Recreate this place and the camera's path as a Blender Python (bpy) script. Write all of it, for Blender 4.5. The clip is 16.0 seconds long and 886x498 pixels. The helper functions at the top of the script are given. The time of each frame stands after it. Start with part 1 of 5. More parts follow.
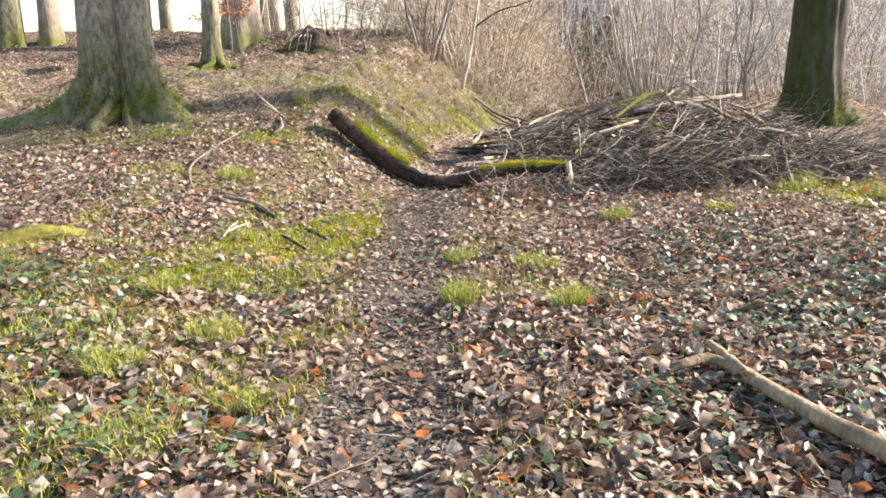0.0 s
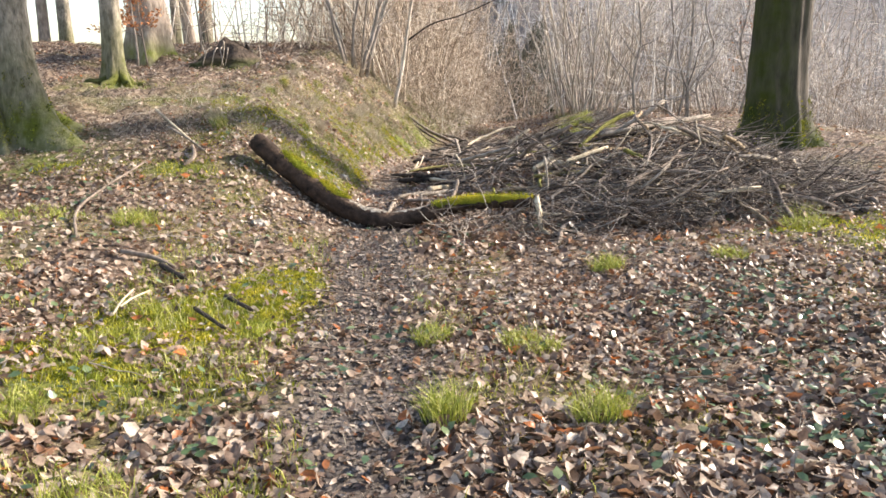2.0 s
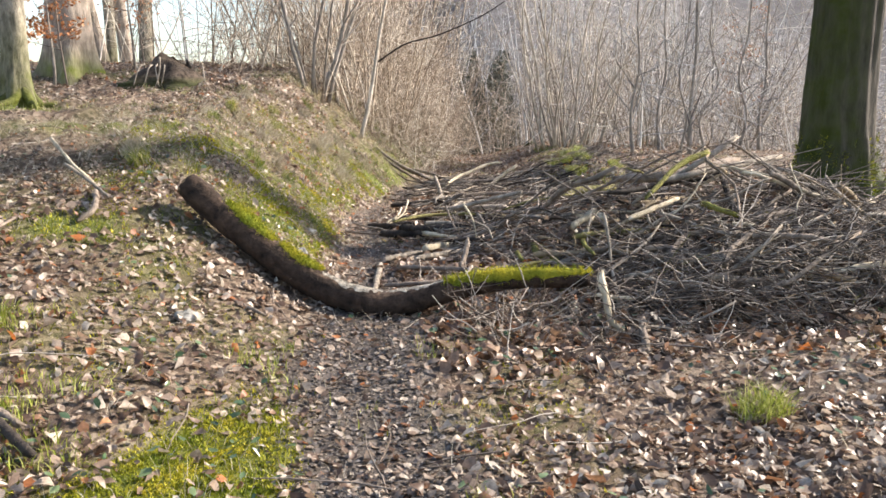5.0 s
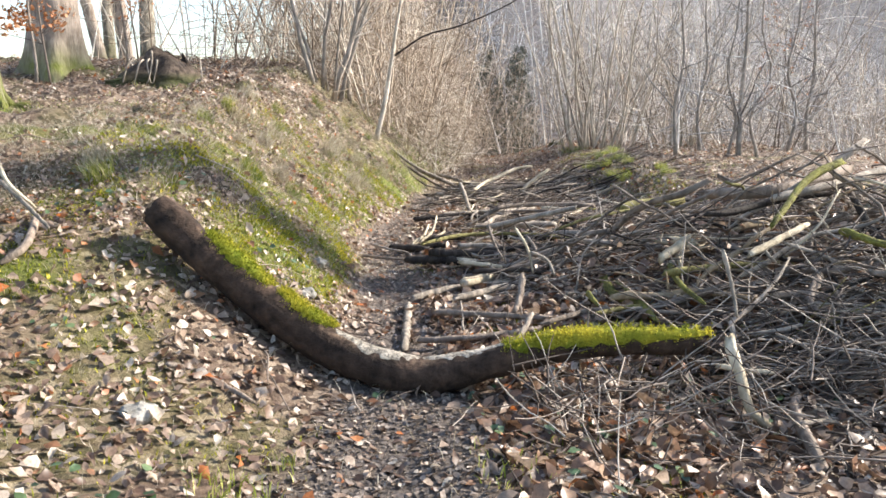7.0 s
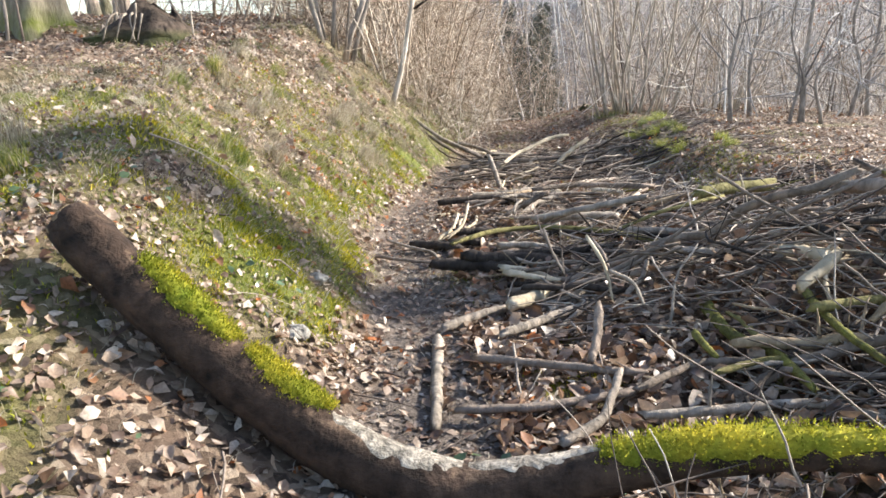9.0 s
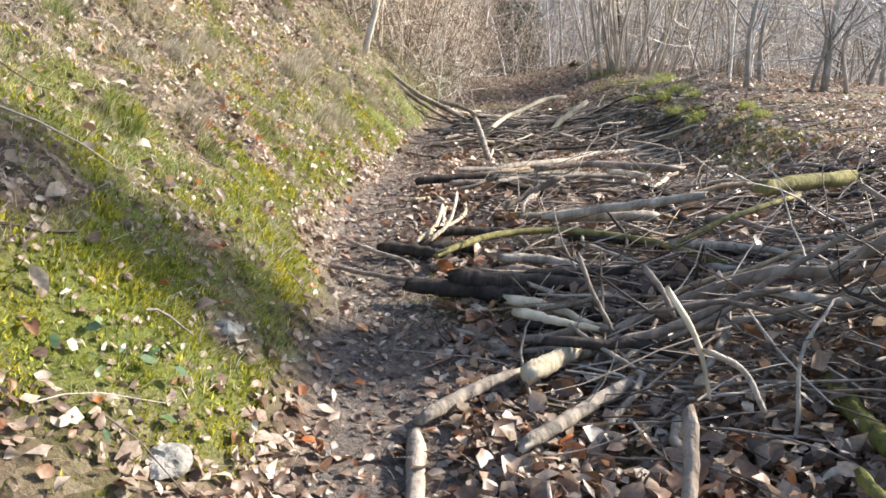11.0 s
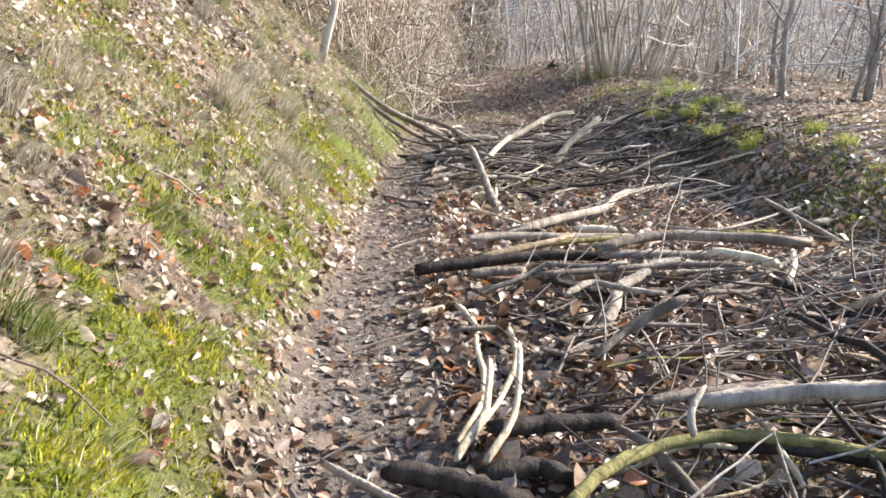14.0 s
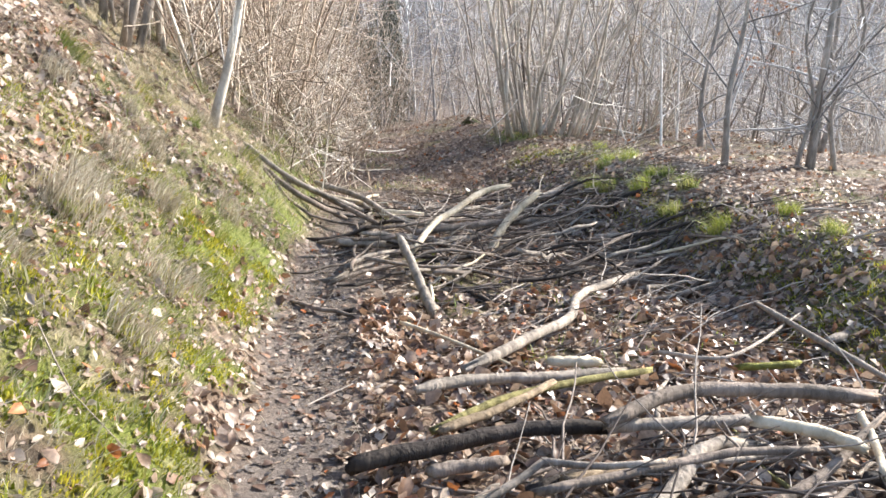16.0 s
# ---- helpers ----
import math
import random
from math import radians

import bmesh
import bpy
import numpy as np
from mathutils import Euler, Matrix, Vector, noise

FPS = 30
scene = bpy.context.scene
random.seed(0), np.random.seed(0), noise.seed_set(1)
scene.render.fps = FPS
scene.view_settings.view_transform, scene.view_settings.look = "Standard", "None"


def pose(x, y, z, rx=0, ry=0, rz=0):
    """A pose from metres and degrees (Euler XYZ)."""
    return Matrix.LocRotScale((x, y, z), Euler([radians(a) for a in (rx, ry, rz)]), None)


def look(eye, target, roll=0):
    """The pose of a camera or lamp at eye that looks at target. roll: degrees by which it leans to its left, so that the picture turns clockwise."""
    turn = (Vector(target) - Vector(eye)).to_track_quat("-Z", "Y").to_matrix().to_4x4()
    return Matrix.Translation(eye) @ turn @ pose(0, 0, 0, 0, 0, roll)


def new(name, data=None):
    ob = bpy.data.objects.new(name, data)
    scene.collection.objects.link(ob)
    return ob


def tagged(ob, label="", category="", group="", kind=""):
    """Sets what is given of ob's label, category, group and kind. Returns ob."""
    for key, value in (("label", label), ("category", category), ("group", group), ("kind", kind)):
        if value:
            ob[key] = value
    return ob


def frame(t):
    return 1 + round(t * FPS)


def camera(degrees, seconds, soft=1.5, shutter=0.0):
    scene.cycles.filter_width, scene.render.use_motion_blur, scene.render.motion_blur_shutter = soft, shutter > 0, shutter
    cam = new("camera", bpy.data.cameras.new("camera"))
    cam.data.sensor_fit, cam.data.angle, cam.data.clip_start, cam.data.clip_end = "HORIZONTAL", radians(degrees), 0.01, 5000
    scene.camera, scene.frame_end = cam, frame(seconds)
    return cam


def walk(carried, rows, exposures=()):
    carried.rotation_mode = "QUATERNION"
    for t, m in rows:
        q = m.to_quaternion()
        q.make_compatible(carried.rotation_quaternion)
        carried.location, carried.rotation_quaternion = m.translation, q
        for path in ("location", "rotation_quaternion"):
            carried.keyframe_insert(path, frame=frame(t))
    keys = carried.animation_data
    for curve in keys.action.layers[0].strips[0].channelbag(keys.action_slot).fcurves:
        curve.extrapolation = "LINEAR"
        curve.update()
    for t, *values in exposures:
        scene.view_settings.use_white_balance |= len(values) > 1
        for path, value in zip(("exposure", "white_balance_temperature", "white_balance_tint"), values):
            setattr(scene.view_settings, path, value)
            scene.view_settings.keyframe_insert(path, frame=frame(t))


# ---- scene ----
cam = camera(60.2, 16.0, soft=1.6)
METRES, EYE, TILT, LEAN, TURN = 13.3, 1.5, 0.0, 0.0, 0.0
ROWS = [
    (0.0, 0.0, 0.0, 0.0, -0.03, -13.92, 0.14),
    (0.5, -0.0059, 0.0239, -0.0007, -0.4, -13.18, -0.34),
    (1.0, -0.013, 0.0509, 0.0025, -5.61, -15.62, -0.47),
    (1.5, -0.016, 0.0825, -0.0008, -6.32, -12.77, -0.68),
    (2.0, -0.0187, 0.1131, 0.0031, -5.82, -12.93, -0.02),
    (2.5, -0.0271, 0.1456, 0.005, -5.56, -11.05, 0.35),
    (3.0, -0.0289, 0.1791, 0.0003, -8.93, -10.68, -1.58),
    (3.5, -0.0291, 0.2117, 0.0024, -4.57, -11.03, 1.27),
    (4.0, -0.0326, 0.2459, 0.0007, -6.23, -10.14, 0.07),
    (6.5, -0.0371, 0.4118, -0.006, -11.14, -11.81, -0.65),
    (7.0, -0.0357, 0.44, -0.0045, -8.59, -10.79, -0.67),
    (7.5, -0.0341, 0.4675, -0.0015, -6.41, -10.59, -3.7),
    (8.0, -0.0303, 0.497, -0.0064, -8.72, -11.24, -2.84),
    (8.5, -0.0278, 0.5301, -0.0024, -3.79, -10.63, -0.19),
    (9.0, -0.0283, 0.5626, -0.0056, -7.36, -13.6, -0.52),
    (9.5, -0.0259, 0.5943, -0.009, -10.79, -15.12, -0.93),
    (12.0, -0.0132, 0.749, -0.0115, -8.11, -18.07, -3.74),
    (12.5, -0.016, 0.7762, -0.0101, -11.83, -18.22, -3.33),
    (13.0, -0.0121, 0.8105, -0.0133, -9.7, -16.56, -3.32),
    (13.5, -0.0109, 0.8409, -0.0102, -12.36, -16.79, -3.66),
    (14.0, -0.0132, 0.8755, -0.0099, -12.73, -17.34, -2.6),
    (14.5, -0.0114, 0.9043, -0.0119, -15.08, -17.29, -1.93),
    (15.0, -0.0053, 0.9347, -0.0096, -17.49, -17.48, -3.36),
    (15.5, -0.0009, 0.9618, -0.0131, -17.76, -17.12, -3.89),
    (16.0, 0.0, 0.9859, -0.0022, -19.89, -13.61, -3.56),
]
walk(cam, [(t, pose(0, 0, EYE, TILT, LEAN, TURN) @ pose(METRES * x, METRES * y, METRES * z, 90 + pitch, roll, yaw)) for t, x, y, z, yaw, pitch, roll in ROWS],
     exposures=((0.0, 1.4, 6800, 13), (4.0, 1.14, 6700, 12), (7.0, 1.38, 6350, 10), (9.5, 1.37, 6350, 10), (12.5, 1.46, 6250, 10), (16.0, 1.55, 6100, 10)))

# ---------------------------------------------------------------- world and sun
SUN_AZIMUTH, SUN_ELEVATION = 79.0, 31.0
world = bpy.data.worlds.new("sky")
scene.world = world
world.use_nodes = True
sky = world.node_tree.nodes.new("ShaderNodeTexSky")
sky.sky_type = "NISHITA"
sky.sun_disc = False
sky.sun_elevation, sky.sun_rotation = radians(SUN_ELEVATION), radians(SUN_AZIMUTH)
sky.air_density, sky.dust_density, sky.ozone_density = 1.0, 1.3, 0.6
world.node_tree.links.new(sky.outputs[0], world.node_tree.nodes["Background"].inputs[0])
world.node_tree.nodes["Background"].inputs[1].default_value = 0.145
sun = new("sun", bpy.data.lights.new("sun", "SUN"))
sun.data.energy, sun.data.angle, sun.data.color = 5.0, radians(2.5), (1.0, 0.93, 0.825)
az, el = radians(SUN_AZIMUTH), radians(SUN_ELEVATION)
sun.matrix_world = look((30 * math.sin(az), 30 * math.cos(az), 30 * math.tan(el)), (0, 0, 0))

# ---------------------------------------------------------------- materials


def ramp(nodes, stops):
    r = nodes.new("ShaderNodeValToRGB")
    els = r.color_ramp.elements
    while len(els) < len(stops):
        els.new(0.5)
    for e, (p, c) in zip(els, stops):
        e.position, e.color = p, (*c, 1)
    return r


def shader(name, rough=0.8, spec=0.3):
    m = bpy.data.materials.new(name)
    m.use_nodes = True
    b = m.node_tree.nodes["Principled BSDF"]
    b.inputs["Roughness"].default_value = rough
    b.inputs["Specular IOR Level"].default_value = spec
    return m, m.node_tree.nodes, m.node_tree.links, b


def coords(nodes, links, scale=(1, 1, 1), world_space=False):
    c = nodes.new("ShaderNodeNewGeometry") if world_space else nodes.new("ShaderNodeTexCoord")
    mp = nodes.new("ShaderNodeMapping")
    mp.inputs["Scale"].default_value = scale
    links.new(c.outputs["Position" if world_space else "Object"], mp.inputs["Vector"])
    return mp.outputs[0]


def noise_tex(nodes, links, vec, scale, detail=4.0, rough=0.6):
    n = nodes.new("ShaderNodeTexNoise")
    n.inputs["Scale"].default_value, n.inputs["Detail"].default_value, n.inputs["Roughness"].default_value = scale, detail, rough
    links.new(vec, n.inputs["Vector"])
    return n.outputs["Fac"]


def mix(nodes, links, fac, a, b, mode="MIX"):
    m = nodes.new("ShaderNodeMix")
    m.data_type, m.blend_type = "RGBA", mode
    for socket, v in ((m.inputs[0], fac), (m.inputs[6], a), (m.inputs[7], b)):
        if isinstance(v, (int, float)):
            socket.default_value = v
        elif isinstance(v, tuple):
            socket.default_value = (*v, 1)
        else:
            links.new(v, socket)
    return m.outputs[2]


def bump(nodes, links, b, height, strength, distance):
    n = nodes.new("ShaderNodeBump")
    n.inputs["Strength"].default_value, n.inputs["Distance"].default_value = strength, distance
    links.new(height, n.inputs["Height"])
    links.new(n.outputs[0], b.inputs["Normal"])


def island_material(name, stops, rough=0.6, spec=0.3, translucent=0.0, grain=40.0, relief=0.0, patchy=0.0):
    """Each loose piece takes its own colour from the stops; a fine grain varies it."""
    m, nodes, links, b = shader(name, rough, spec)
    g = nodes.new("ShaderNodeNewGeometry")
    r = ramp(nodes, stops)
    links.new(g.outputs["Random Per Island"], r.inputs[0])
    f = noise_tex(nodes, links, coords(nodes, links, world_space=True), grain)
    dark = ramp(nodes, [(0.25, (0.55, 0.55, 0.55)), (0.75, (1.25, 1.25, 1.25))])
    links.new(f, dark.inputs[0])
    colour = mix(nodes, links, 1.0, r.outputs[0], dark.outputs[0], "MULTIPLY")
    if patchy:
        slow = ramp(nodes, [(0.3, (0.45, 0.6, 0.5)), (0.5, (1, 1, 1)), (0.7, (1.5, 1.3, 1.1))])
        links.new(noise_tex(nodes, links, coords(nodes, links, world_space=True), patchy, 3), slow.inputs[0])
        colour = mix(nodes, links, 1.0, colour, slow.outputs[0], "MULTIPLY")
    links.new(colour, b.inputs["Base Color"])
    if relief:
        bump(nodes, links, b, f, 0.6, relief)
    if translucent:
        t = nodes.new("ShaderNodeBsdfTranslucent")
        links.new(colour, t.inputs[0])
        s = nodes.new("ShaderNodeMixShader")
        s.inputs[0].default_value = translucent
        links.new(b.outputs[0], s.inputs[1])
        links.new(t.outputs[0], s.inputs[2])
        links.new(s.outputs[0], nodes["Material Output"].inputs[0])
    return m


def bark_material(name, dark, light, moss=(0.10, 0.13, 0.02), moss_side=None, moss_top=0.0, stretch=0.25, scale=14.0, rough=0.85, side_reach=0.0, top_blotch=None):
    """Furrowed bark, stretched along the stem; moss grows up to moss_top metres and on the side moss_side."""
    m, nodes, links, b = shader(name, rough, 0.2)
    v = coords(nodes, links, (1, 1, stretch))
    f1 = noise_tex(nodes, links, v, scale, 6, 0.65)
    f2 = noise_tex(nodes, links, coords(nodes, links), 2.3, 3)
    r = ramp(nodes, [(0.3, dark), (0.7, light)])
    links.new(f1, r.inputs[0])
    blotch = ramp(nodes, [(0.35, (0.65, 0.65, 0.62)), (0.65, (1.2, 1.18, 1.15))])
    links.new(f2, blotch.inputs[0])
    colour = mix(nodes, links, 1.0, r.outputs[0], blotch.outputs[0], "MULTIPLY")
    if top_blotch:
        # Second colour in blotches on upward-facing bark, broken up by noise.
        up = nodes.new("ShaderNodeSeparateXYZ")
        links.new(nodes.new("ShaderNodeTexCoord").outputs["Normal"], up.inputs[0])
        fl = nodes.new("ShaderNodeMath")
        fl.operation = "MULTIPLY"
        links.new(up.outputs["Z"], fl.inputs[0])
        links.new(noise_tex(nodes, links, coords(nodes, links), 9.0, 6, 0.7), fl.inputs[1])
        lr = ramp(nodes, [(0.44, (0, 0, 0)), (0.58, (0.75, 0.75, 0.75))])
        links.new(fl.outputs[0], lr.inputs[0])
        colour = mix(nodes, links, lr.outputs[0], colour, top_blotch)
    if moss_top or moss_side:
        tc = nodes.new("ShaderNodeTexCoord")
        sep = nodes.new("ShaderNodeSeparateXYZ")
        links.new(tc.outputs["Object"], sep.inputs[0])
        mr = nodes.new("ShaderNodeMapRange")
        mr.inputs["From Min"].default_value, mr.inputs["From Max"].default_value = moss_top, moss_top * 0.25
        links.new(sep.outputs["Z"], mr.inputs["Value"])
        value = mr.outputs[0]
        if moss_side:
            gn = nodes.new("ShaderNodeTexCoord")
            dot = nodes.new("ShaderNodeVectorMath")
            dot.operation = "DOT_PRODUCT"
            dot.inputs[1].default_value = moss_side
            links.new(gn.outputs["Normal"], dot.inputs[0])
            sr = nodes.new("ShaderNodeMapRange")
            sr.inputs["From Min"].default_value, sr.inputs["From Max"].default_value = side_reach, side_reach + 0.5
            links.new(dot.outputs["Value"], sr.inputs["Value"])
            mx = nodes.new("ShaderNodeMath")
            mx.operation = "MAXIMUM"
            links.new(value, mx.inputs[0])
            links.new(sr.outputs[0], mx.inputs[1])
            value = mx.outputs[0]
        spots = nodes.new("ShaderNodeMath")
        spots.operation = "MULTIPLY_ADD"
        links.new(f2, spots.inputs[0])
        spots.inputs[1].default_value = 2.2
        spots.inputs[2].default_value = -0.45
        mm = nodes.new("ShaderNodeMath")
        mm.operation, mm.use_clamp = "MULTIPLY", True
        links.new(value, mm.inputs[0])
        links.new(spots.outputs[0], mm.inputs[1])
        mossy = mix(nodes, links, f1, tuple(c * 0.5 for c in moss), tuple(c * 1.5 for c in moss))
        colour = mix(nodes, links, mm.outputs[0], colour, mossy)
    links.new(colour, b.inputs["Base Color"])
    bump(nodes, links, b, f1, 1.0, 0.03)
    return m


def ground_material():
    m, nodes, links, b = shader("forest_soil", 0.9, 0.2)
    v = coords(nodes, links, world_space=True)
    fine = noise_tex(nodes, links, v, 38, 6, 0.7)
    broad = noise_tex(nodes, links, v, 1.3, 4)
    soil = ramp(nodes, [(0.3, (0.04, 0.028, 0.02)), (0.55, (0.12, 0.088, 0.066)), (0.75, (0.24, 0.19, 0.145))])
    links.new(fine, soil.inputs[0])
    cell = nodes.new("ShaderNodeTexVoronoi")
    cell.inputs["Scale"].default_value = 19
    links.new(v, cell.inputs["Vector"])
    one = nodes.new("ShaderNodeSeparateColor")
    links.new(cell.outputs["Color"], one.inputs[0])
    leafy = ramp(nodes, [(0.1, (0.04, 0.026, 0.018)), (0.5, (0.16, 0.105, 0.072)), (0.8, (0.30, 0.22, 0.155)), (1.0, (0.44, 0.35, 0.26))])
    links.new(one.outputs[0], leafy.inputs[0])
    litter_colour = mix(nodes, links, 0.6, soil.outputs[0], leafy.outputs[0])
    green = ramp(nodes, [(0.25, (0.035, 0.042, 0.008)), (0.5, (0.12, 0.135, 0.025)), (0.75, (0.26, 0.25, 0.075))])
    links.new(fine, green.inputs[0])
    mud = ramp(nodes, [(0.3, (0.065, 0.051, 0.041)), (0.6, (0.17, 0.138, 0.114)), (0.8, (0.28, 0.235, 0.198))])
    links.new(fine, mud.inputs[0])
    cover = nodes.new("ShaderNodeAttribute")
    cover.attribute_name = "cover"
    sep = nodes.new("ShaderNodeSeparateColor")
    links.new(cover.outputs["Color"], sep.inputs[0])
    c = mix(nodes, links, sep.outputs[0], litter_colour, green.outputs[0])
    c = mix(nodes, links, sep.outputs[1], c, mud.outputs[0])
    # Far ground fades to grey: distant haze and shade put into the colour.
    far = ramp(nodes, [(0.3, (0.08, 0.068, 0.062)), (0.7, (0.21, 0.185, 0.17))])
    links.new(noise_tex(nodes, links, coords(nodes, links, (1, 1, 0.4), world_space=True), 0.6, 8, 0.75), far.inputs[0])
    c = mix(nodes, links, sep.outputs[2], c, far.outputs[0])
    var = ramp(nodes, [(0.3, (0.75, 0.75, 0.75)), (0.7, (1.2, 1.2, 1.2))])
    links.new(broad, var.inputs[0])
    c = mix(nodes, links, 1.0, c, var.outputs[0], "MULTIPLY")
    links.new(c, b.inputs["Base Color"])
    bump(nodes, links, b, fine, 0.9, 0.03)
    return m


SOIL = ground_material()
LEAF = island_material("dry_leaf", [(0.0, (0.07, 0.042, 0.027)), (0.2, (0.175, 0.108, 0.072)), (0.45, (0.30, 0.210, 0.148)), (0.68, (0.45, 0.345, 0.258)), (0.84, (0.57, 0.47, 0.37)),
                                    (0.90, (0.61, 0.53, 0.43)), (0.92, (0.29, 0.165, 0.092)), (0.97, (0.27, 0.125, 0.06)), (0.995, (0.50, 0.16, 0.04))], 0.45, 0.5, 0.36, 70)
MUD_LEAF = island_material("trodden_leaf", [(0.0, (0.035, 0.027, 0.022)), (0.5, (0.10, 0.078, 0.06)), (0.88, (0.21, 0.165, 0.13)), (1.0, (0.40, 0.33, 0.27))], 0.5, 0.4, 0.0, 50)
ORANGE_LEAF = island_material("orange_leaf", [(0.0, (0.28, 0.09, 0.03)), (0.6, (0.50, 0.21, 0.08)), (1.0, (0.66, 0.38, 0.2))], 0.5, 0.4, 0.35, 50)
GREEN_LEAF = island_material("ivy_leaf", [(0.0, (0.03, 0.055, 0.02)), (0.6, (0.075, 0.12, 0.045)), (1.0, (0.17, 0.215, 0.09))], 0.3, 0.6, 0.1, 50)
GRASS = island_material("grass_blade", [(0.0, (0.10, 0.135, 0.02)), (0.45, (0.24, 0.28, 0.055)), (0.75, (0.42, 0.41, 0.15)), (1.0, (0.62, 0.56, 0.38))], 0.6, 0.3, 0.45, 30, 0.0, 3.5)
FRESH_GRASS = island_material("fresh_grass_blade", [(0.0, (0.15, 0.19, 0.02)), (0.55, (0.36, 0.39, 0.055)), (1.0, (0.62, 0.59, 0.20))], 0.5, 0.35, 0.3, 30)
STRAW = island_material("dead_grass_blade", [(0.0, (0.25, 0.20, 0.12)), (0.6, (0.52, 0.455, 0.335)), (1.0, (0.74, 0.68, 0.55))], 0.7, 0.2, 0.45, 30)
NEEDLES = island_material("spruce_needles", [(0.0, (0.055, 0.055, 0.038)), (0.7, (0.12, 0.12, 0.085)), (1.0, (0.20, 0.19, 0.145))], 0.6, 0.3, 0.0, 10)
MOSS = island_material("moss", [(0.0, (0.10, 0.125, 0.01)), (0.5, (0.34, 0.33, 0.026)), (1.0, (0.61, 0.56, 0.085))], 0.8, 0.2, 0.4, 60, 0.0, 5.0)
TWIG = island_material("twig_bark", [(0.0, (0.045, 0.032, 0.025)), (0.4, (0.125, 0.094, 0.074)), (0.75, (0.25, 0.20, 0.16)), (1.0, (0.50, 0.43, 0.355))], 0.75, 0.3, 0.0, 50, 0.004)
PALE_TWIG = island_material("pale_twig_bark", [(0.0, (0.13, 0.10, 0.08)), (0.4, (0.42, 0.36, 0.30)), (0.75, (0.68, 0.61, 0.53)), (1.0, (0.82, 0.77, 0.70))], 0.7, 0.35, 0.0, 20)
RUST_TWIG = island_material("rust_twig_bark", [(0.0, (0.15, 0.105, 0.07)), (0.4, (0.43, 0.335, 0.245)), (0.8, (0.66, 0.555, 0.44)), (1.0, (0.80, 0.73, 0.62))], 0.7, 0.3, 0.0, 20)
GREY_TWIG = island_material("grey_twig_bark", [(0.0, (0.16, 0.145, 0.135)), (0.5, (0.36, 0.34, 0.325)), (1.0, (0.70, 0.68, 0.66))], 0.75, 0.3, 0.0, 20)
BRANCH_DARK = bark_material("wet_dark_bark", (0.014, 0.011, 0.010), (0.075, 0.059, 0.048))
BRANCH_BROWN = bark_material("brown_bark", (0.10, 0.078, 0.062), (0.32, 0.255, 0.205))
BRANCH_GREY = bark_material("grey_bark", (0.13, 0.108, 0.088), (0.46, 0.39, 0.32))
BRANCH_PALE = bark_material("peeled_wood", (0.34, 0.27, 0.18), (0.66, 0.57, 0.43), scale=9)
BRANCH_TAN = bark_material("tan_bark", (0.15, 0.105, 0.065), (0.44, 0.335, 0.22))
BRANCH_GREEN = bark_material("algae_bark", (0.10, 0.085, 0.03), (0.32, 0.28, 0.11))
BRANCH_MOSSY = bark_material("mossy_bark", (0.085, 0.07, 0.03), (0.26, 0.25, 0.05), stretch=1.0, scale=20)
WET_LEAF = island_material("damp_brown_leaf", [(0.0, (0.07, 0.038, 0.023)), (0.35, (0.20, 0.115, 0.068)), (0.65, (0.34, 0.22, 0.14)), (0.9, (0.50, 0.375, 0.27)), (0.97, (0.30, 0.11, 0.04)), (1.0, (0.42, 0.16, 0.05))], 0.4, 0.5, 0.2, 60)
STONE = bark_material("pale_limestone", (0.17, 0.158, 0.14), (0.42, 0.40, 0.365), stretch=1.0, scale=12)
TREE_MOSS = island_material("tree_foot_moss", [(0.0, (0.04, 0.052, 0.006)), (0.6, (0.15, 0.17, 0.014)), (1.0, (0.46, 0.46, 0.04))], 0.8, 0.2, 0.2, 40, 0.0, 4.0)
LOG_BARK = bark_material("log_bark", (0.010, 0.007, 0.005), (0.088, 0.055, 0.038), stretch=1.0, scale=11, top_blotch=(0.20, 0.135, 0.088))
PEELED = bark_material("bare_log_wood", (0.06, 0.05, 0.04), (0.60, 0.53, 0.44), stretch=1.0, scale=26)
CUT_WOOD = bark_material("cut_wood", (0.20, 0.13, 0.075), (0.42, 0.30, 0.19), stretch=1.0, scale=30)
BEECH = bark_material("beech_bark", (0.09, 0.08, 0.06), (0.43, 0.38, 0.31), moss=(0.085, 0.095, 0.012), moss_top=1.5, scale=15, stretch=0.4)
BEECH_GREEN = bark_material("beech_bark_algae", (0.04, 0.034, 0.026), (0.135, 0.115, 0.092), moss=(0.04, 0.05, 0.006), moss_side=(-0.9, -0.4, 0), moss_top=0.7, scale=9, side_reach=0.1)
BEECH_MOSS = bark_material("mossy_root_bark", (0.05, 0.046, 0.025), (0.19, 0.175, 0.09), moss=(0.085, 0.095, 0.014), moss_top=0.8, scale=14, stretch=1.0)
OAK = bark_material("rough_bark", (0.17, 0.135, 0.11), (0.50, 0.42, 0.35), moss=(0.12, 0.14, 0.02), moss_top=0.7, scale=11)
BIRCH = bark_material("birch_bark", (0.34, 0.28, 0.22), (0.72, 0.65, 0.56), scale=7, stretch=0.8)
STEM = bark_material("young_stem_bark", (0.17, 0.145, 0.125), (0.46, 0.40, 0.35), scale=18)
EARTH = bark_material("dark_root_earth", (0.03, 0.022, 0.017), (0.12, 0.09, 0.07), stretch=1.0, moss_top=0.22, moss=(0.05, 0.06, 0.012))

# ---------------------------------------------------------------- mesh helpers
rng = np.random.default_rng(7)
TABLE = np.random.default_rng(3).random((256, 256))


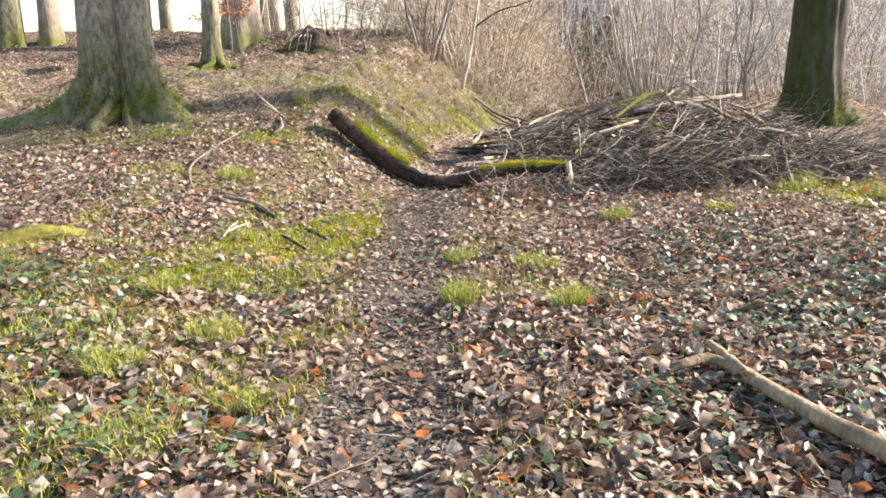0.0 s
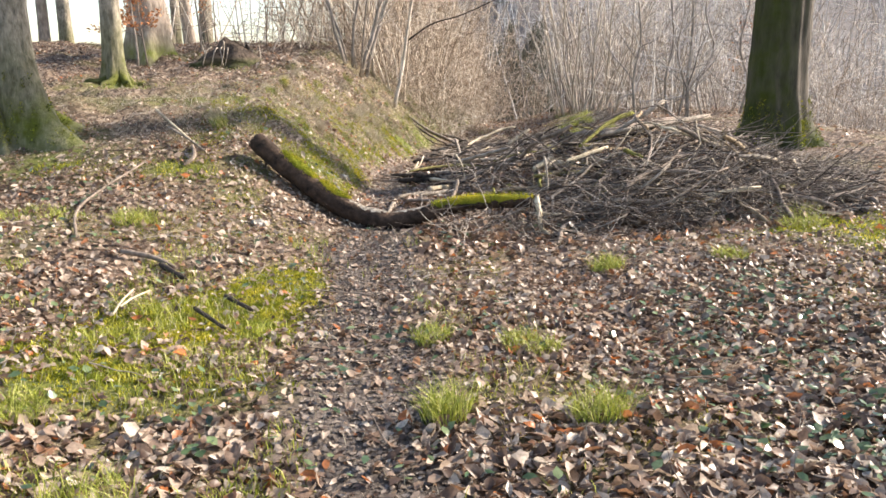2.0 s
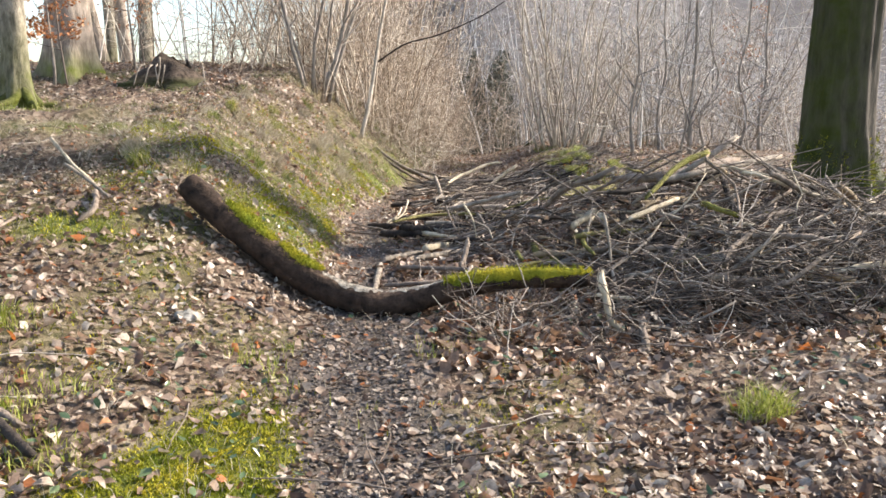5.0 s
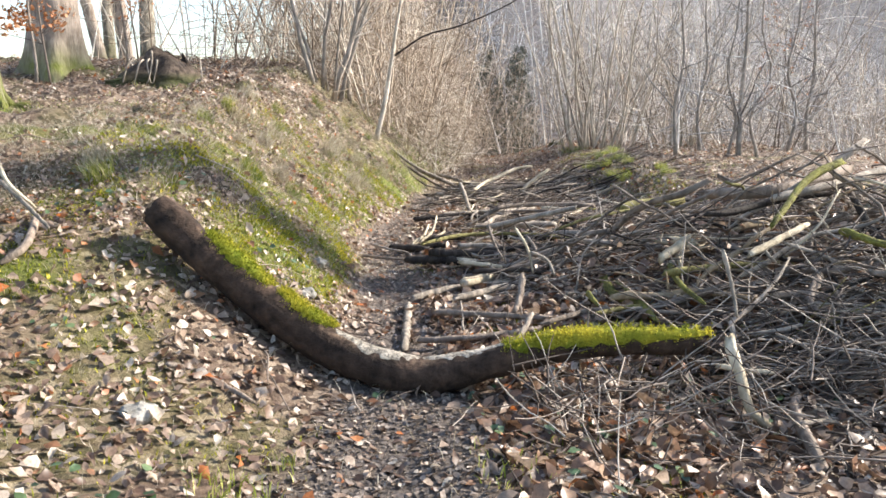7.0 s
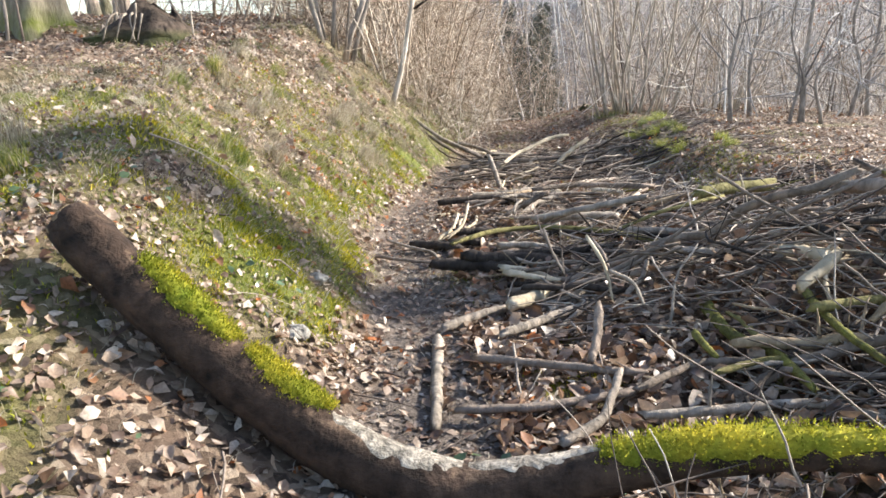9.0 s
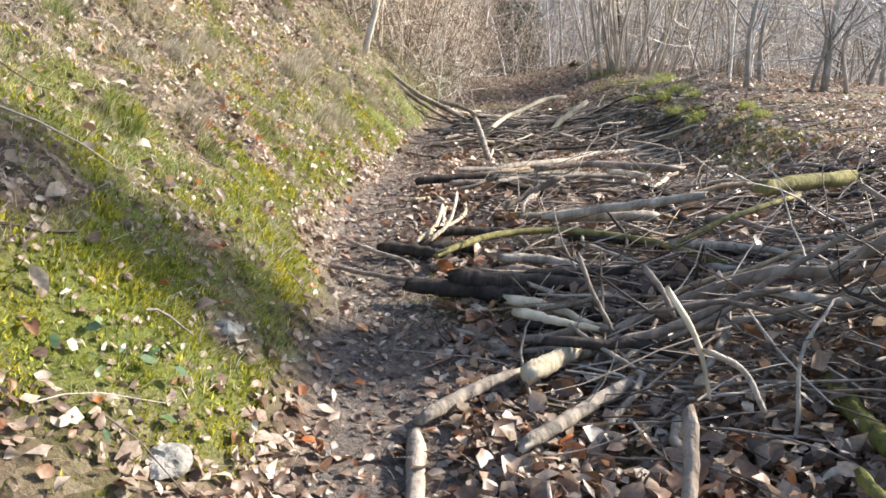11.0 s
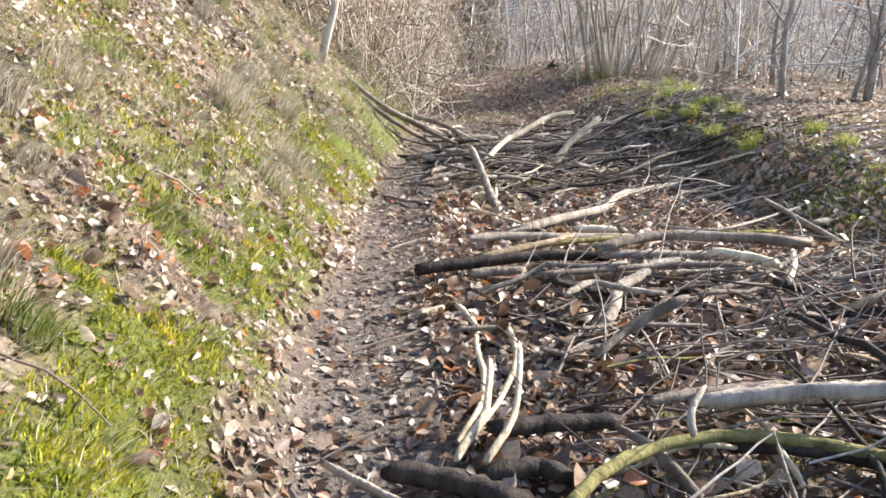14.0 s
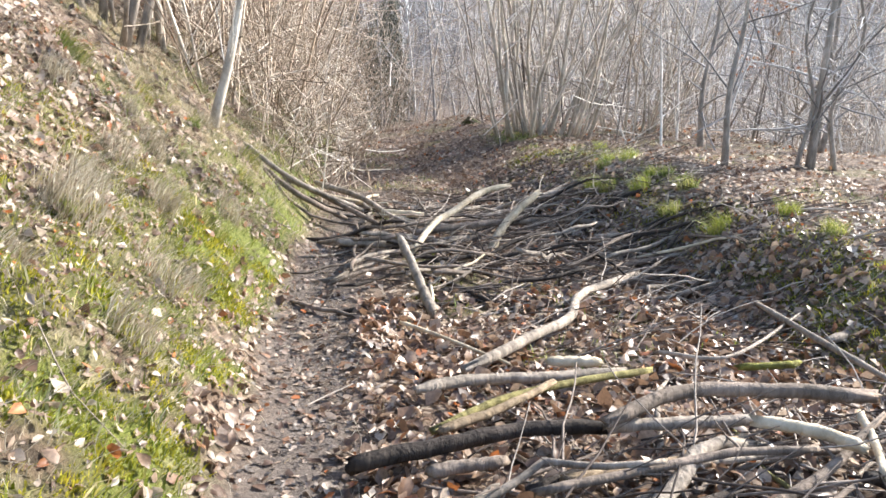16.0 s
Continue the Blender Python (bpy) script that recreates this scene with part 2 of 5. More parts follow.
def vnoise(x, y):
    """Smooth value noise, 0 to 1."""
    x, y = np.asarray(x, float), np.asarray(y, float)
    xi, yi = np.floor(x).astype(int), np.floor(y).astype(int)
    fx, fy = x - xi, y - yi
    fx, fy = fx * fx * (3 - 2 * fx), fy * fy * (3 - 2 * fy)
    a, b = TABLE[xi & 255, yi & 255], TABLE[(xi + 1) & 255, yi & 255]
    c, d = TABLE[xi & 255, (yi + 1) & 255], TABLE[(xi + 1) & 255, (yi + 1) & 255]
    return (a * (1 - fx) + b * fx) * (1 - fy) + (c * (1 - fx) + d * fx) * fy


def smooth(t):
    t = np.clip(t, 0, 1)
    return t * t * (3 - 2 * t)


def along(y, *pairs):
    return np.interp(y, [p[0] for p in pairs], [p[1] for p in pairs])


def bank_foot(y):
    return along(y, (-5, -0.8), (6, -0.85), (9, -0.7), (10.5, -0.42), (12, -0.25), (13, -0.14), (14, -0.1), (15, -0.02), (16.5, 0.36), (18.5, 0.76), (20.3, 1.3), (23, 2.05), (26.4, 2.8), (30, 4.0), (45, 7.6), (80, 16))


def right_edge(y):
    return along(y, (14, 4.2), (17, 4.45), (18.5, 4.65), (20.5, 5.0), (22, 5.35), (24, 5.75), (27, 6.2), (30, 6.8), (45, 11), (80, 21))


def terrain(x, y):
    """Height of the ground: a sunken path between a high bank and a low one, a valley to one side, a wooded hill beyond."""
    x, y = np.asarray(x, float), np.asarray(y, float)
    floor = along(y, (0, -0.1), (9, -0.1), (14, -0.1), (16, -0.17), (18, -0.32), (30, -0.36), (33, -0.42), (42, -1.3), (60, -2.0))
    foot = bank_foot(y)
    d = foot - x
    ye = y - 0.25 * np.clip(-x - 2, 0, 4)
    top = along(ye, (0, 0.12), (5, 0.15), (7.5, 0.28), (9.5, 0.5), (11, 0.8), (12.2, 1.1), (13.5, 1.24), (16.8, 1.65), (20, 2.1), (22, 2.4), (25.5, 2.75), (35, 2.2), (60, -1.0), (200, -12))
    w = along(y, (6, 3.2), (9.5, 2.2), (11, 1.5), (12.2, 1.4), (17, 2.0), (21, 2.7), (30, 3.6))
    t = np.clip(d / w, 0, 1)
    left = top * (1 - (1 - t) ** 1.18)
    e = x - right_edge(y)
    rise = along(y, (13.5, 0), (16, 0.4), (18, 0.65), (22, 0.76), (25, 0.6), (40, 0.5), (70, 0.2))
    run = along(y, (17, 1.0), (19, 1.15), (22, 2.1), (30, 2.3))
    up = np.clip((e - 0.4) / run + 1, 0, 1)
    right = rise * (0.5 * smooth(up) + 0.5 * up)
    right = right + 0.085 * np.clip(x - 1.4, 0, 6.5) * (1 - smooth((y - 13.5) / 3.5))
    valley = -0.28 * np.clip(x - 10.5 - 0.35 * np.clip(y - 20, 0, 40), 0, 34)
    z = floor + left + right + valley * smooth((x - 9) / 4)
    r = np.hypot(x, y)
    bearing = np.degrees(np.arctan2(x, y))
    z = z + smooth((bearing + 5) / 12) * smooth((120 - bearing) / 30) * 0.42 * np.clip(r - 62, 0, 110)
    near = np.exp(-(r / 70) ** 2)
    bumps = 0.10 * (vnoise(x * 0.9, y * 0.9) - 0.5) + 0.05 * (vnoise(x * 2.7 + 9, y * 2.7) - 0.5) + 0.025 * (vnoise(x * 7.1, y * 7.1 + 5) - 0.5)
    onbank = smooth(d * 2) * smooth((y - 11) / 2)
    bumps = bumps + onbank * (0.16 * (vnoise(x * 2.6 + 31, y * 2.6) - 0.5) + 0.12 * (vnoise(x * 5.1 + 13, y * 4.4) - 0.5) + 0.06 * (vnoise(x * 11 + 3, y * 9.4) - 0.5))
    trail = np.exp(-((x - trail_line(y)) / 0.3) ** 2)
    return z + bumps * near * (1 - 0.6 * trail) - 0.03 * trail * near


def trail_line(y):
    return bank_foot(y) + along(y, (0, 0.56), (6, 0.61), (9, 0.47), (11, 0.36), (13, 0.26), (16, 0.27), (20, 0.35), (30, 0.6))


def mesh_from(name, verts, faces4=None, faces3=None, material=None, smooth_shade=True):
    """One mesh from arrays of vertices, quads and triangles."""
    me = bpy.data.meshes.new(name)
    f4 = np.zeros((0, 4), int) if faces4 is None else np.asarray(faces4, int).reshape(-1, 4)
    f3 = np.zeros((0, 3), int) if faces3 is None else np.asarray(faces3, int).reshape(-1, 3)
    me.vertices.add(len(verts))
    me.vertices.foreach_set("co", np.asarray(verts, np.float32).ravel())
    loops = np.concatenate([f4.ravel(), f3.ravel()])
    me.loops.add(len(loops))
    me.loops.foreach_set("vertex_index", loops.astype(np.int32))
    n = len(f4) + len(f3)
    start = np.concatenate([np.arange(len(f4)) * 4, len(f4) * 4 + np.arange(len(f3)) * 3])
    me.polygons.add(n)
    me.polygons.foreach_set("loop_start", start.astype(np.int32))
    me.update(calc_edges=True)
    me.polygons.foreach_set("use_smooth", np.full(n, smooth_shade))
    if material:
        me.materials.append(material)
    return me


def tube_arrays(pts, rad, sides=6, caps=True, wobble=0.0):
    """Tubes round M polylines of N points: pts (M, N, 3), rad (M, N). Vertices, quads, triangles."""
    pts, rad = np.asarray(pts, float), np.asarray(rad, float)
    if pts.ndim == 2:
        pts, rad = pts[None], rad[None]
    m, n = rad.shape
    tan = np.gradient(pts, axis=1)
    tan /= np.linalg.norm(tan, axis=2, keepdims=True) + 1e-9
    axis = np.abs(tan.mean(1))
    ref = np.zeros((m, 3))
    ref[np.arange(m), np.argmin(axis, 1)] = 1
    u = np.cross(tan, ref[:, None, :])
    u /= np.linalg.norm(u, axis=2, keepdims=True) + 1e-9
    v = np.cross(tan, u)
    a = np.arange(sides) / sides * 2 * np.pi
    ring = np.cos(a)[None, None, :, None] * u[:, :, None, :] + np.sin(a)[None, None, :, None] * v[:, :, None, :]
    rr = np.repeat(rad[:, :, None], sides, 2)
    if wobble:
        rr = rr * (1 + wobble * (rng.random(rr.shape) - 0.5) * 2)
    verts = (pts[:, :, None, :] + ring * rr[..., None]).reshape(-1, 3)
    base = (np.arange(m) * n * sides)[:, None, None] + (np.arange(n - 1) * sides)[None, :, None]
    k, k2 = np.arange(sides)[None, None, :], ((np.arange(sides) + 1) % sides)[None, None, :]
    f4 = np.stack([base + k, base + k2, base + sides + k2, base + sides + k], -1).reshape(-1, 4)
    f3 = np.zeros((0, 3), int)
    if caps and sides >= 4:
        s = (np.arange(m) * n * sides)[:, None]
        j = np.arange(1, sides - 1)[None, :]
        first = np.stack([s + 0 * j, s + j + 1, s + j], -1).reshape(-1, 3)
        e = s + (n - 1) * sides
        last = np.stack([e + 0 * j, e + j, e + j + 1], -1).reshape(-1, 3)
        f3 = np.concatenate([first, last])
    return verts, f4, f3


def join(chunks):
    vs, q, t, o = [], [], [], 0
    for v, f4, f3 in chunks:
        vs.append(v)
        q.append(np.asarray(f4, int).reshape(-1, 4) + o)
        t.append(np.asarray(f3, int).reshape(-1, 3) + o)
        o += len(v)
    return np.concatenate(vs), np.concatenate(q), np.concatenate(t)


def thing(name, label, category, group="", kind="", at=(0, 0, 0)):
    ob = tagged(new(name), label, category, group, kind)
    ob.location = at
    return ob


def part(name, arrays, material, parent=None, label=""):
    ob = new(name, mesh_from(name, *arrays, material))
    if parent:
        ob.parent = parent
    if name in ("twig_spray", "crown"):
        ob["kind"] = "stuff"
    return tagged(ob, label)


def stuff(name, arrays, material, label, category):
    return tagged(part(name, arrays, material), label, category, "", "stuff")


def blade_arrays(x, y, z, height, width, lean, sink=0.01, drift=None):
    """Bent, pointed blades standing at x, y, z."""
    n = len(x)
    a = rng.random(n) * 2 * np.pi
    side = np.stack([np.cos(a), np.sin(a), 0 * a], 1) * (width / 2)[:, None]
    b = rng.random(n) * 2 * np.pi
    out = np.stack([np.cos(b), np.sin(b), 0 * b], 1) * (height * lean)[:, None]
    if drift is not None:
        out = out * 0.6 + drift * (height * lean)[:, None]
    up = np.array([0, 0, 1.0])[None] * height[:, None]
    p = np.stack([x, y, z - sink], 1)
    v = np.stack([p - side, p + side, p + out * 0.3 + up * 0.6 - side * 0.8, p + out * 0.3 + up * 0.6 + side * 0.8, p + out + up], 1).reshape(-1, 3)
    o = np.arange(n)[:, None] * 5
    return v, np.concatenate([o + 0, o + 1, o + 3, o + 2], 1), np.concatenate([o + 2, o + 3, o + 4], 1)


def leaf_arrays(x, y, z, size, normal, tilt=0.5, curl=0.5, plain=False):
    """Folded, curled leaves lying on a surface with that normal."""
    n = len(x)
    shape = np.array([(0, -0.5), (0, -0.17), (0, 0.18), (0, 0.5), (-0.25, -0.2), (-0.27, 0.14), (0.25, -0.2), (0.27, 0.14)])
    px = shape[None, :, 0] * (0.6 + 0.75 * rng.random((n, 1))) + 0.16 * (rng.random((n, 8)) - 0.5)
    py = shape[None, :, 1] + 0.16 * (rng.random((n, 8)) - 0.5)
    fold, bend = curl * (rng.random((n, 1)) * 1.5 - 0.4), curl * (rng.random((n, 1)) * 2 - 1)
    pz = np.abs(px) * fold + (py ** 2) * bend + 0.14 * (rng.random((n, 8)) - 0.5)
    nn = normal + tilt * (rng.random((n, 3)) - 0.5) * 2
    nn /= np.linalg.norm(nn, axis=1, keepdims=True)
    a = rng.random(n) * 2 * np.pi
    d = np.stack([np.cos(a), np.sin(a), 0 * a], 1)
    u = np.cross(nn, d)
    u /= np.linalg.norm(u, axis=1, keepdims=True)
    w = np.cross(nn, u)
    s = size[:, None, None]
    v = np.stack([x, y, z], 1)[:, None, :] + s * (px[..., None] * u[:, None] + py[..., None] * w[:, None] + pz[..., None] * nn[:, None])
    low = v[..., 2].min(1)
    v[..., 2] += (np.maximum(0, z - low) * 0.8)[:, None] + 0.002
    o = np.arange(n)[:, None] * 8
    if plain:
        v = v[:, [0, 3, 5, 7]]
        o = np.arange(n)[:, None] * 4
        return v.reshape(-1, 3), np.zeros((0, 4), int), np.concatenate([np.concatenate([o, o + 1, o + 2], 1), np.concatenate([o + 1, o, o + 3], 1)])
    q = np.concatenate([np.concatenate([o + 1, o + 2, o + 5, o + 4], 1), np.concatenate([o + 2, o + 1, o + 6, o + 7], 1)])
    t = np.concatenate([np.concatenate(c, 1) for c in ((o, o + 1, o + 4), (o + 1, o, o + 6), (o + 2, o + 3, o + 5), (o + 3, o + 2, o + 7))])
    return v.reshape(-1, 3), q, t


def ground_normal(x, y):
    e = 0.06
    n = np.stack([-(terrain(x + e, y) - terrain(x - e, y)) / (2 * e), -(terrain(x, y + e) - terrain(x, y - e)) / (2 * e), np.ones_like(x)], 1)
    return n / np.linalg.norm(n, axis=1, keepdims=True)


# ---------------------------------------------------------------- where things grow


def spot(x, y, cx, cy, rx, ry, turn=0.0):
    c, s = math.cos(radians(turn)), math.sin(radians(turn))
    dx, dy = x - cx, y - cy
    return np.exp(-(((dx * c + dy * s) / rx) ** 2 + ((-dx * s + dy * c) / ry) ** 2))


def moss_cover(x, y):
    """How mossy or grassy the ground is, 0 to 1."""
    d = bank_foot(y) - x
    bank = smooth((d - 0.02) * 6) * smooth((2.3 - d) / 0.9) * smooth((y - 10.6) / 1.5) * smooth((34 - y) / 8)
    bank = bank * smooth((vnoise(x * 3.6 + 5, y * 2.6) * 0.5 + vnoise(x * 8.2, y * 6.8 + 7) * 0.5 - 0.30) * 4.5)
    bank = bank * along(y, (11, 1.2), (13.5, 1.0), (15, 0.62), (22, 0.65)) * (0.55 + 0.6 * smooth((1.1 - d) / 0.6))
    footband = 0.9 * smooth(d * 8) * smooth((0.75 - d) / 0.4) * smooth((y - 10.8) / 1.2) * smooth((24 - y) / 5) * smooth((vnoise(x * 2.5 + 70, y * 2.8) - 0.3) * 4)
    lip = spot(x, y, -2.6, 13.3, 2.2, 0.5, -8) * 0.9
    patches = spot(x, y, -1.5, 6.5, 0.6, 0.5, 30) + 1.2 * spot(x, y, -0.97, 7.2, 0.3, 0.7, -12) + 0.3 * spot(x, y, -1.75, 5.4, 0.5, 0.35) + 0.5 * spot(x, y, -2.3, 10.35, 0.4, 0.25)
    patches = 2.2 * patches + 1.7 * spot(x, y, 3.9, 8.4, 0.7, 0.4) + 1.6 * spot(x, y, 4.6, 7.6, 0.7, 0.5) + 0.7 * spot(x, y, -4.4, 10.7, 1.8, 0.8)
    patches = patches + 0.9 * spot(x, y, -4.9, 16.2, 0.8, 0.5) + 0.4 * spot(x, y, -2.4, 4.4, 1.3, 1.4) + 0.45 * spot(x, y, -1.7, 2.9, 0.8, 0.8) + 0.3 * spot(x, y, -1.75, 9.9, 0.3, 0.3)
    rightbank = smooth(1 - np.abs(x - right_edge(y) - 0.25) / 0.7) * smooth((y - 16.2) / 1) * smooth((30 - y) / 6) * 1.5 * smooth((vnoise(x * 1.9 + 60, y * 1.9) - 0.35) * 4)
    loose = 0.3 * smooth((vnoise(x * 1.3 + 40, y * 1.3) - 0.55) * 5) * smooth((40 - y) / 10)
    grain = 0.1 + 0.75 * vnoise(x * 6 + 3, y * 6) + 0.75 * vnoise(x * 13 + 3, y * 11)
    carpet = smooth((spot(x, y, -1.5, 6.5, 0.62, 0.5, 30) + spot(x, y, -0.97, 7.2, 0.3, 0.7, -12) - 0.42 - 0.5 * (vnoise(x * 4 + 2, y * 4) - 0.5)) * 5)
    return np.clip(0.85 * carpet + (bank * 1.1 + footband + lip + patches + rightbank + loose) * grain, 0, 1)


def trail_cover(x, y):
    t = np.exp(-((x - trail_line(y) + 0.16 * (vnoise(x * 3 + 8, y * 2.2) - 0.5)) / along(y, (0, 0.33), (6, 0.40), (9, 0.42), (12, 0.3), (16, 0.3), (30, 0.5))) ** 4)
    return np.clip(1.35 * t * smooth((26 - y) / 6) * (0.6 + 0.6 * vnoise(x * 4, y * 4 + 20)) * along(y, (0, 0.75), (4, 0.95), (10, 1), (20, 1)), 0, 1)


def heap(x, y):
    """Thickness of the brushwood heaped on the ground."""
    edge = along(y, (8.6, 1.5), (9.2, 1.4), (9.7, 1.3), (10.6, 1.5), (11.4, 0.9), (12.2, 0.45), (14, 0.6), (15.6, 0.8), (16.2, 1.5))
    a = 0.24 * along(y, (11.4, 1), (12.3, 0.6), (16, 0.55)) * smooth((x - edge) / 0.7) * smooth((y - 8.7) / 1.0) * smooth((15.9 - y) / 0.7) * smooth((5.7 - x) / 1.6)
    b = 0.52 * spot(x, y, 3.3, 11.2, 1.65, 1.25, 10) + 0.13 * spot(x, y, 1.9, 11.8, 1.0, 0.9) + 0.10 * spot(x, y, 4.2, 9.6, 0.8, 0.6)
    c = 0.16 * smooth((x - bank_foot(y) - 0.25) / 0.5) * smooth((y - 18.3) / 0.7) * smooth((21.8 - y) / 0.8) * smooth((right_edge(y) - x) / 0.7)
    lumps = 0.62 + 0.5 * vnoise(x * 1.8 + 11, y * 1.8) + 0.3 * vnoise(x * 4.3 + 1, y * 4.3)
    return (a + b + c) * lumps


# ---------------------------------------------------------------- ground
gx = np.concatenate([-np.geomspace(420, 9.2, 34), np.arange(-9, 10.01, 0.11), np.geomspace(10.2, 420, 36)])
gy = np.concatenate([-np.geomspace(300, 2.2, 18), np.arange(-2, 31.01, 0.11), np.geomspace(31.2, 600, 40)])
GX, GY = np.meshgrid(gx, gy)
GZ = terrain(GX, GY)
ny, nx = GX.shape
idx = np.arange(nx * ny).reshape(ny, nx)
quads = np.stack([idx[:-1, :-1], idx[:-1, 1:], idx[1:, 1:], idx[1:, :-1]], -1).reshape(-1, 4)
ground_mesh = mesh_from("ground", np.stack([GX, GY, GZ], -1).reshape(-1, 3), quads, None, SOIL)
cover = ground_mesh.color_attributes.new("cover", "FLOAT_COLOR", "POINT")
# Third layer: share of the far haze colour, rising from 52 to 77 metres.
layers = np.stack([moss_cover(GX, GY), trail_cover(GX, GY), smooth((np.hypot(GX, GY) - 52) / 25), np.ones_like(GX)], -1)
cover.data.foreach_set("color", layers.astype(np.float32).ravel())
tagged(new("ground", ground_mesh), "leaf-strewn forest floor with a muddy trail and mossy bank", "ground", "", "structure")

# ---------------------------------------------------------------- makers of trees and branches


def curve_through(points, n):
    """n points on a smooth curve through the given ones."""
    p = np.asarray(points, float)
    p = np.concatenate([[2 * p[0] - p[1]], p, [2 * p[-1] - p[-2]]])
    t = np.linspace(0, len(p) - 3.000001, n)
    i = t.astype(int)
    f = (t - i)[:, None]
    a, b, c, d = p[i], p[i + 1], p[i + 2], p[i + 3]
    return 0.5 * (2 * b + (c - a) * f + (2 * a - 5 * b + 4 * c - d) * f ** 2 + (3 * b - a - 3 * c + d) * f ** 3)


def wander(start, direction, length, n, bend, rise=0.0):
    """Batch of wandering polylines: start (M, 3), direction (M, 3), length (M,)."""
    m = len(start)
    d = direction / np.linalg.norm(direction, axis=1, keepdims=True)
    pts = [np.asarray(start, float)]
    for _ in range(n - 1):
        d = d + bend * (rng.random((m, 3)) - 0.5) * 2 + np.array([0, 0, rise])
        d /= np.linalg.norm(d, axis=1, keepdims=True)
        pts.append(pts[-1] + d * (length / (n - 1))[:, None])
    return np.stack(pts, 1)


def offshoots(pts, rad, count, length, spread, lift, thin=0.5, n=5, lo=0.25):
    """Twigs that leave the batch of stems pts (M, N, 3) along their length."""
    m, k = rad.shape
    who = np.repeat(np.arange(m), count)
    t = lo + (0.97 - lo) * rng.random(len(who))
    f = t * (k - 1)
    i = np.minimum(f.astype(int), k - 2)
    f = (f - i)[:, None]
    base = pts[who, i] * (1 - f) + pts[who, i + 1] * f
    r = rad[who, i] * (1 - f[:, 0]) + rad[who, i + 1] * f[:, 0]
    tan = pts[who, i + 1] - pts[who, i]
    tan /= np.linalg.norm(tan, axis=1, keepdims=True)
    out = rng.normal(size=(len(who), 3))
    out /= np.linalg.norm(out, axis=1, keepdims=True)
    d = tan * (1 - spread) + out * spread + np.array([0, 0, lift])
    size = length * (0.4 + 0.8 * rng.random(len(who))) * (1.15 - 0.7 * t)
    p = wander(base, d, size, n, 0.16, 0.02)
    return p, (r * thin)[:, None] * np.linspace(1, 0.25, n)[None]


def trunk_arrays(height, radius, flare=1.0, roots=5, lean=(0, 0), twist=0.0, sides=28, rings=22, taper=0.45, flare_height=0.4, seed=1):
    """A trunk with root flare; z = 0 is the ground."""
    g = np.random.default_rng(seed)
    zz = np.concatenate([[-0.35, -0.12], np.geomspace(0.03, height, rings)])
    a = np.arange(sides) / sides * 2 * np.pi
    ph = g.random(4) * 6.28
    v = []
    for z in zz:
        h = max(z, 0)
        f = flare * math.exp(-max(z, -0.05) / flare_height)
        lobes = (0.55 + 0.45 * np.cos(roots * a + ph[0] + 0.6 * np.sin(a + ph[1]))) ** 1.6
        ridge = 1 + 0.05 * np.cos(3 * a + ph[2] + z * 0.3) + 0.03 * np.cos(7 * a + ph[3] + z)
        r = radius * (1 - taper * h / height) * ridge + radius * f * (0.15 + lobes)
        v.append(np.stack([r * np.cos(a) + lean[0] * h + twist * math.sin(h * 0.8), r * np.sin(a) + lean[1] * h, np.full(sides, z)], 1))
    v = np.concatenate(v)
    n = len(zz)
    b = (np.arange(n - 1) * sides)[:, None]
    k, k2 = np.arange(sides)[None], ((np.arange(sides) + 1) % sides)[None]
    f4 = np.stack([b + k, b + k2, b + sides + k2, b + sides + k], -1).reshape(-1, 4)
    e = (n - 1) * sides
    j = np.arange(1, sides - 1)
    return v, f4, np.stack([np.full_like(j, e), e + j, e + j + 1], 1)


def buttressed_arrays(height, stems, buttresses, sides=72, rings=34, seed=1):
    """One trunk of fused stems, seams between them, whose foot spreads into buttresses (degrees, reach, half width, height)."""
    g = np.random.default_rng(seed)
    a = np.arange(sides) / sides * 2 * np.pi
    zz = np.concatenate([[-0.6, -0.3, -0.12], np.linspace(0.0, 1.1, rings // 2), np.geomspace(1.2, height, rings // 2)])
    ph = g.random(5) * 6.28
    d = np.stack([np.cos(a), np.sin(a)], 1)
    v = []
    for z in zz:
        h = max(z, 0.0)
        r = np.zeros(sides)
        for ox, oy, rad, lx, ly in stems:
            cx, cy, rr = ox + lx * h, oy + ly * h, rad * (1 - 0.45 * h / height)
            along_ray = d @ np.array([cx, cy])
            across = np.clip(rr * rr - (cx * cx + cy * cy - along_ray ** 2), 0, None)
            r = np.maximum(r, np.where(across > 0, along_ray + np.sqrt(across), 0))
        for deg, reach, half, tall in buttresses:
            da = np.abs((a - radians(deg) - 0.12 * math.sin(h * 3) + math.pi) % (2 * math.pi) - math.pi) / radians(half)
            r = r + reach * np.exp(-da ** 2) * math.exp(-max(z, -0.15) / tall)
        r = r * (1 + 0.035 * np.cos(5 * a + ph[0] + h * 0.4) + 0.02 * np.cos(13 * a + ph[1] + h * 1.3) + (0.03 + 0.13 * math.exp(-h / 0.8)) * (vnoise(a * 5 + ph[2], np.full(sides, z * 3.0)) - 0.5) + 0.02 * (g.random(sides) - 0.5))
        v.append(np.stack([r * d[:, 0], r * d[:, 1], np.full(sides, z)], 1))
    n = len(zz)
    b = (np.arange(n - 1) * sides)[:, None]
    k, k2 = np.arange(sides)[None], ((np.arange(sides) + 1) % sides)[None]
    j = np.arange(1, sides - 1)
    e = (n - 1) * sides
    return np.concatenate(v), np.stack([b + k, b + k2, b + sides + k2, b + sides + k], -1).reshape(-1, 4), np.stack([np.full_like(j, e), e + j, e + j + 1], 1)


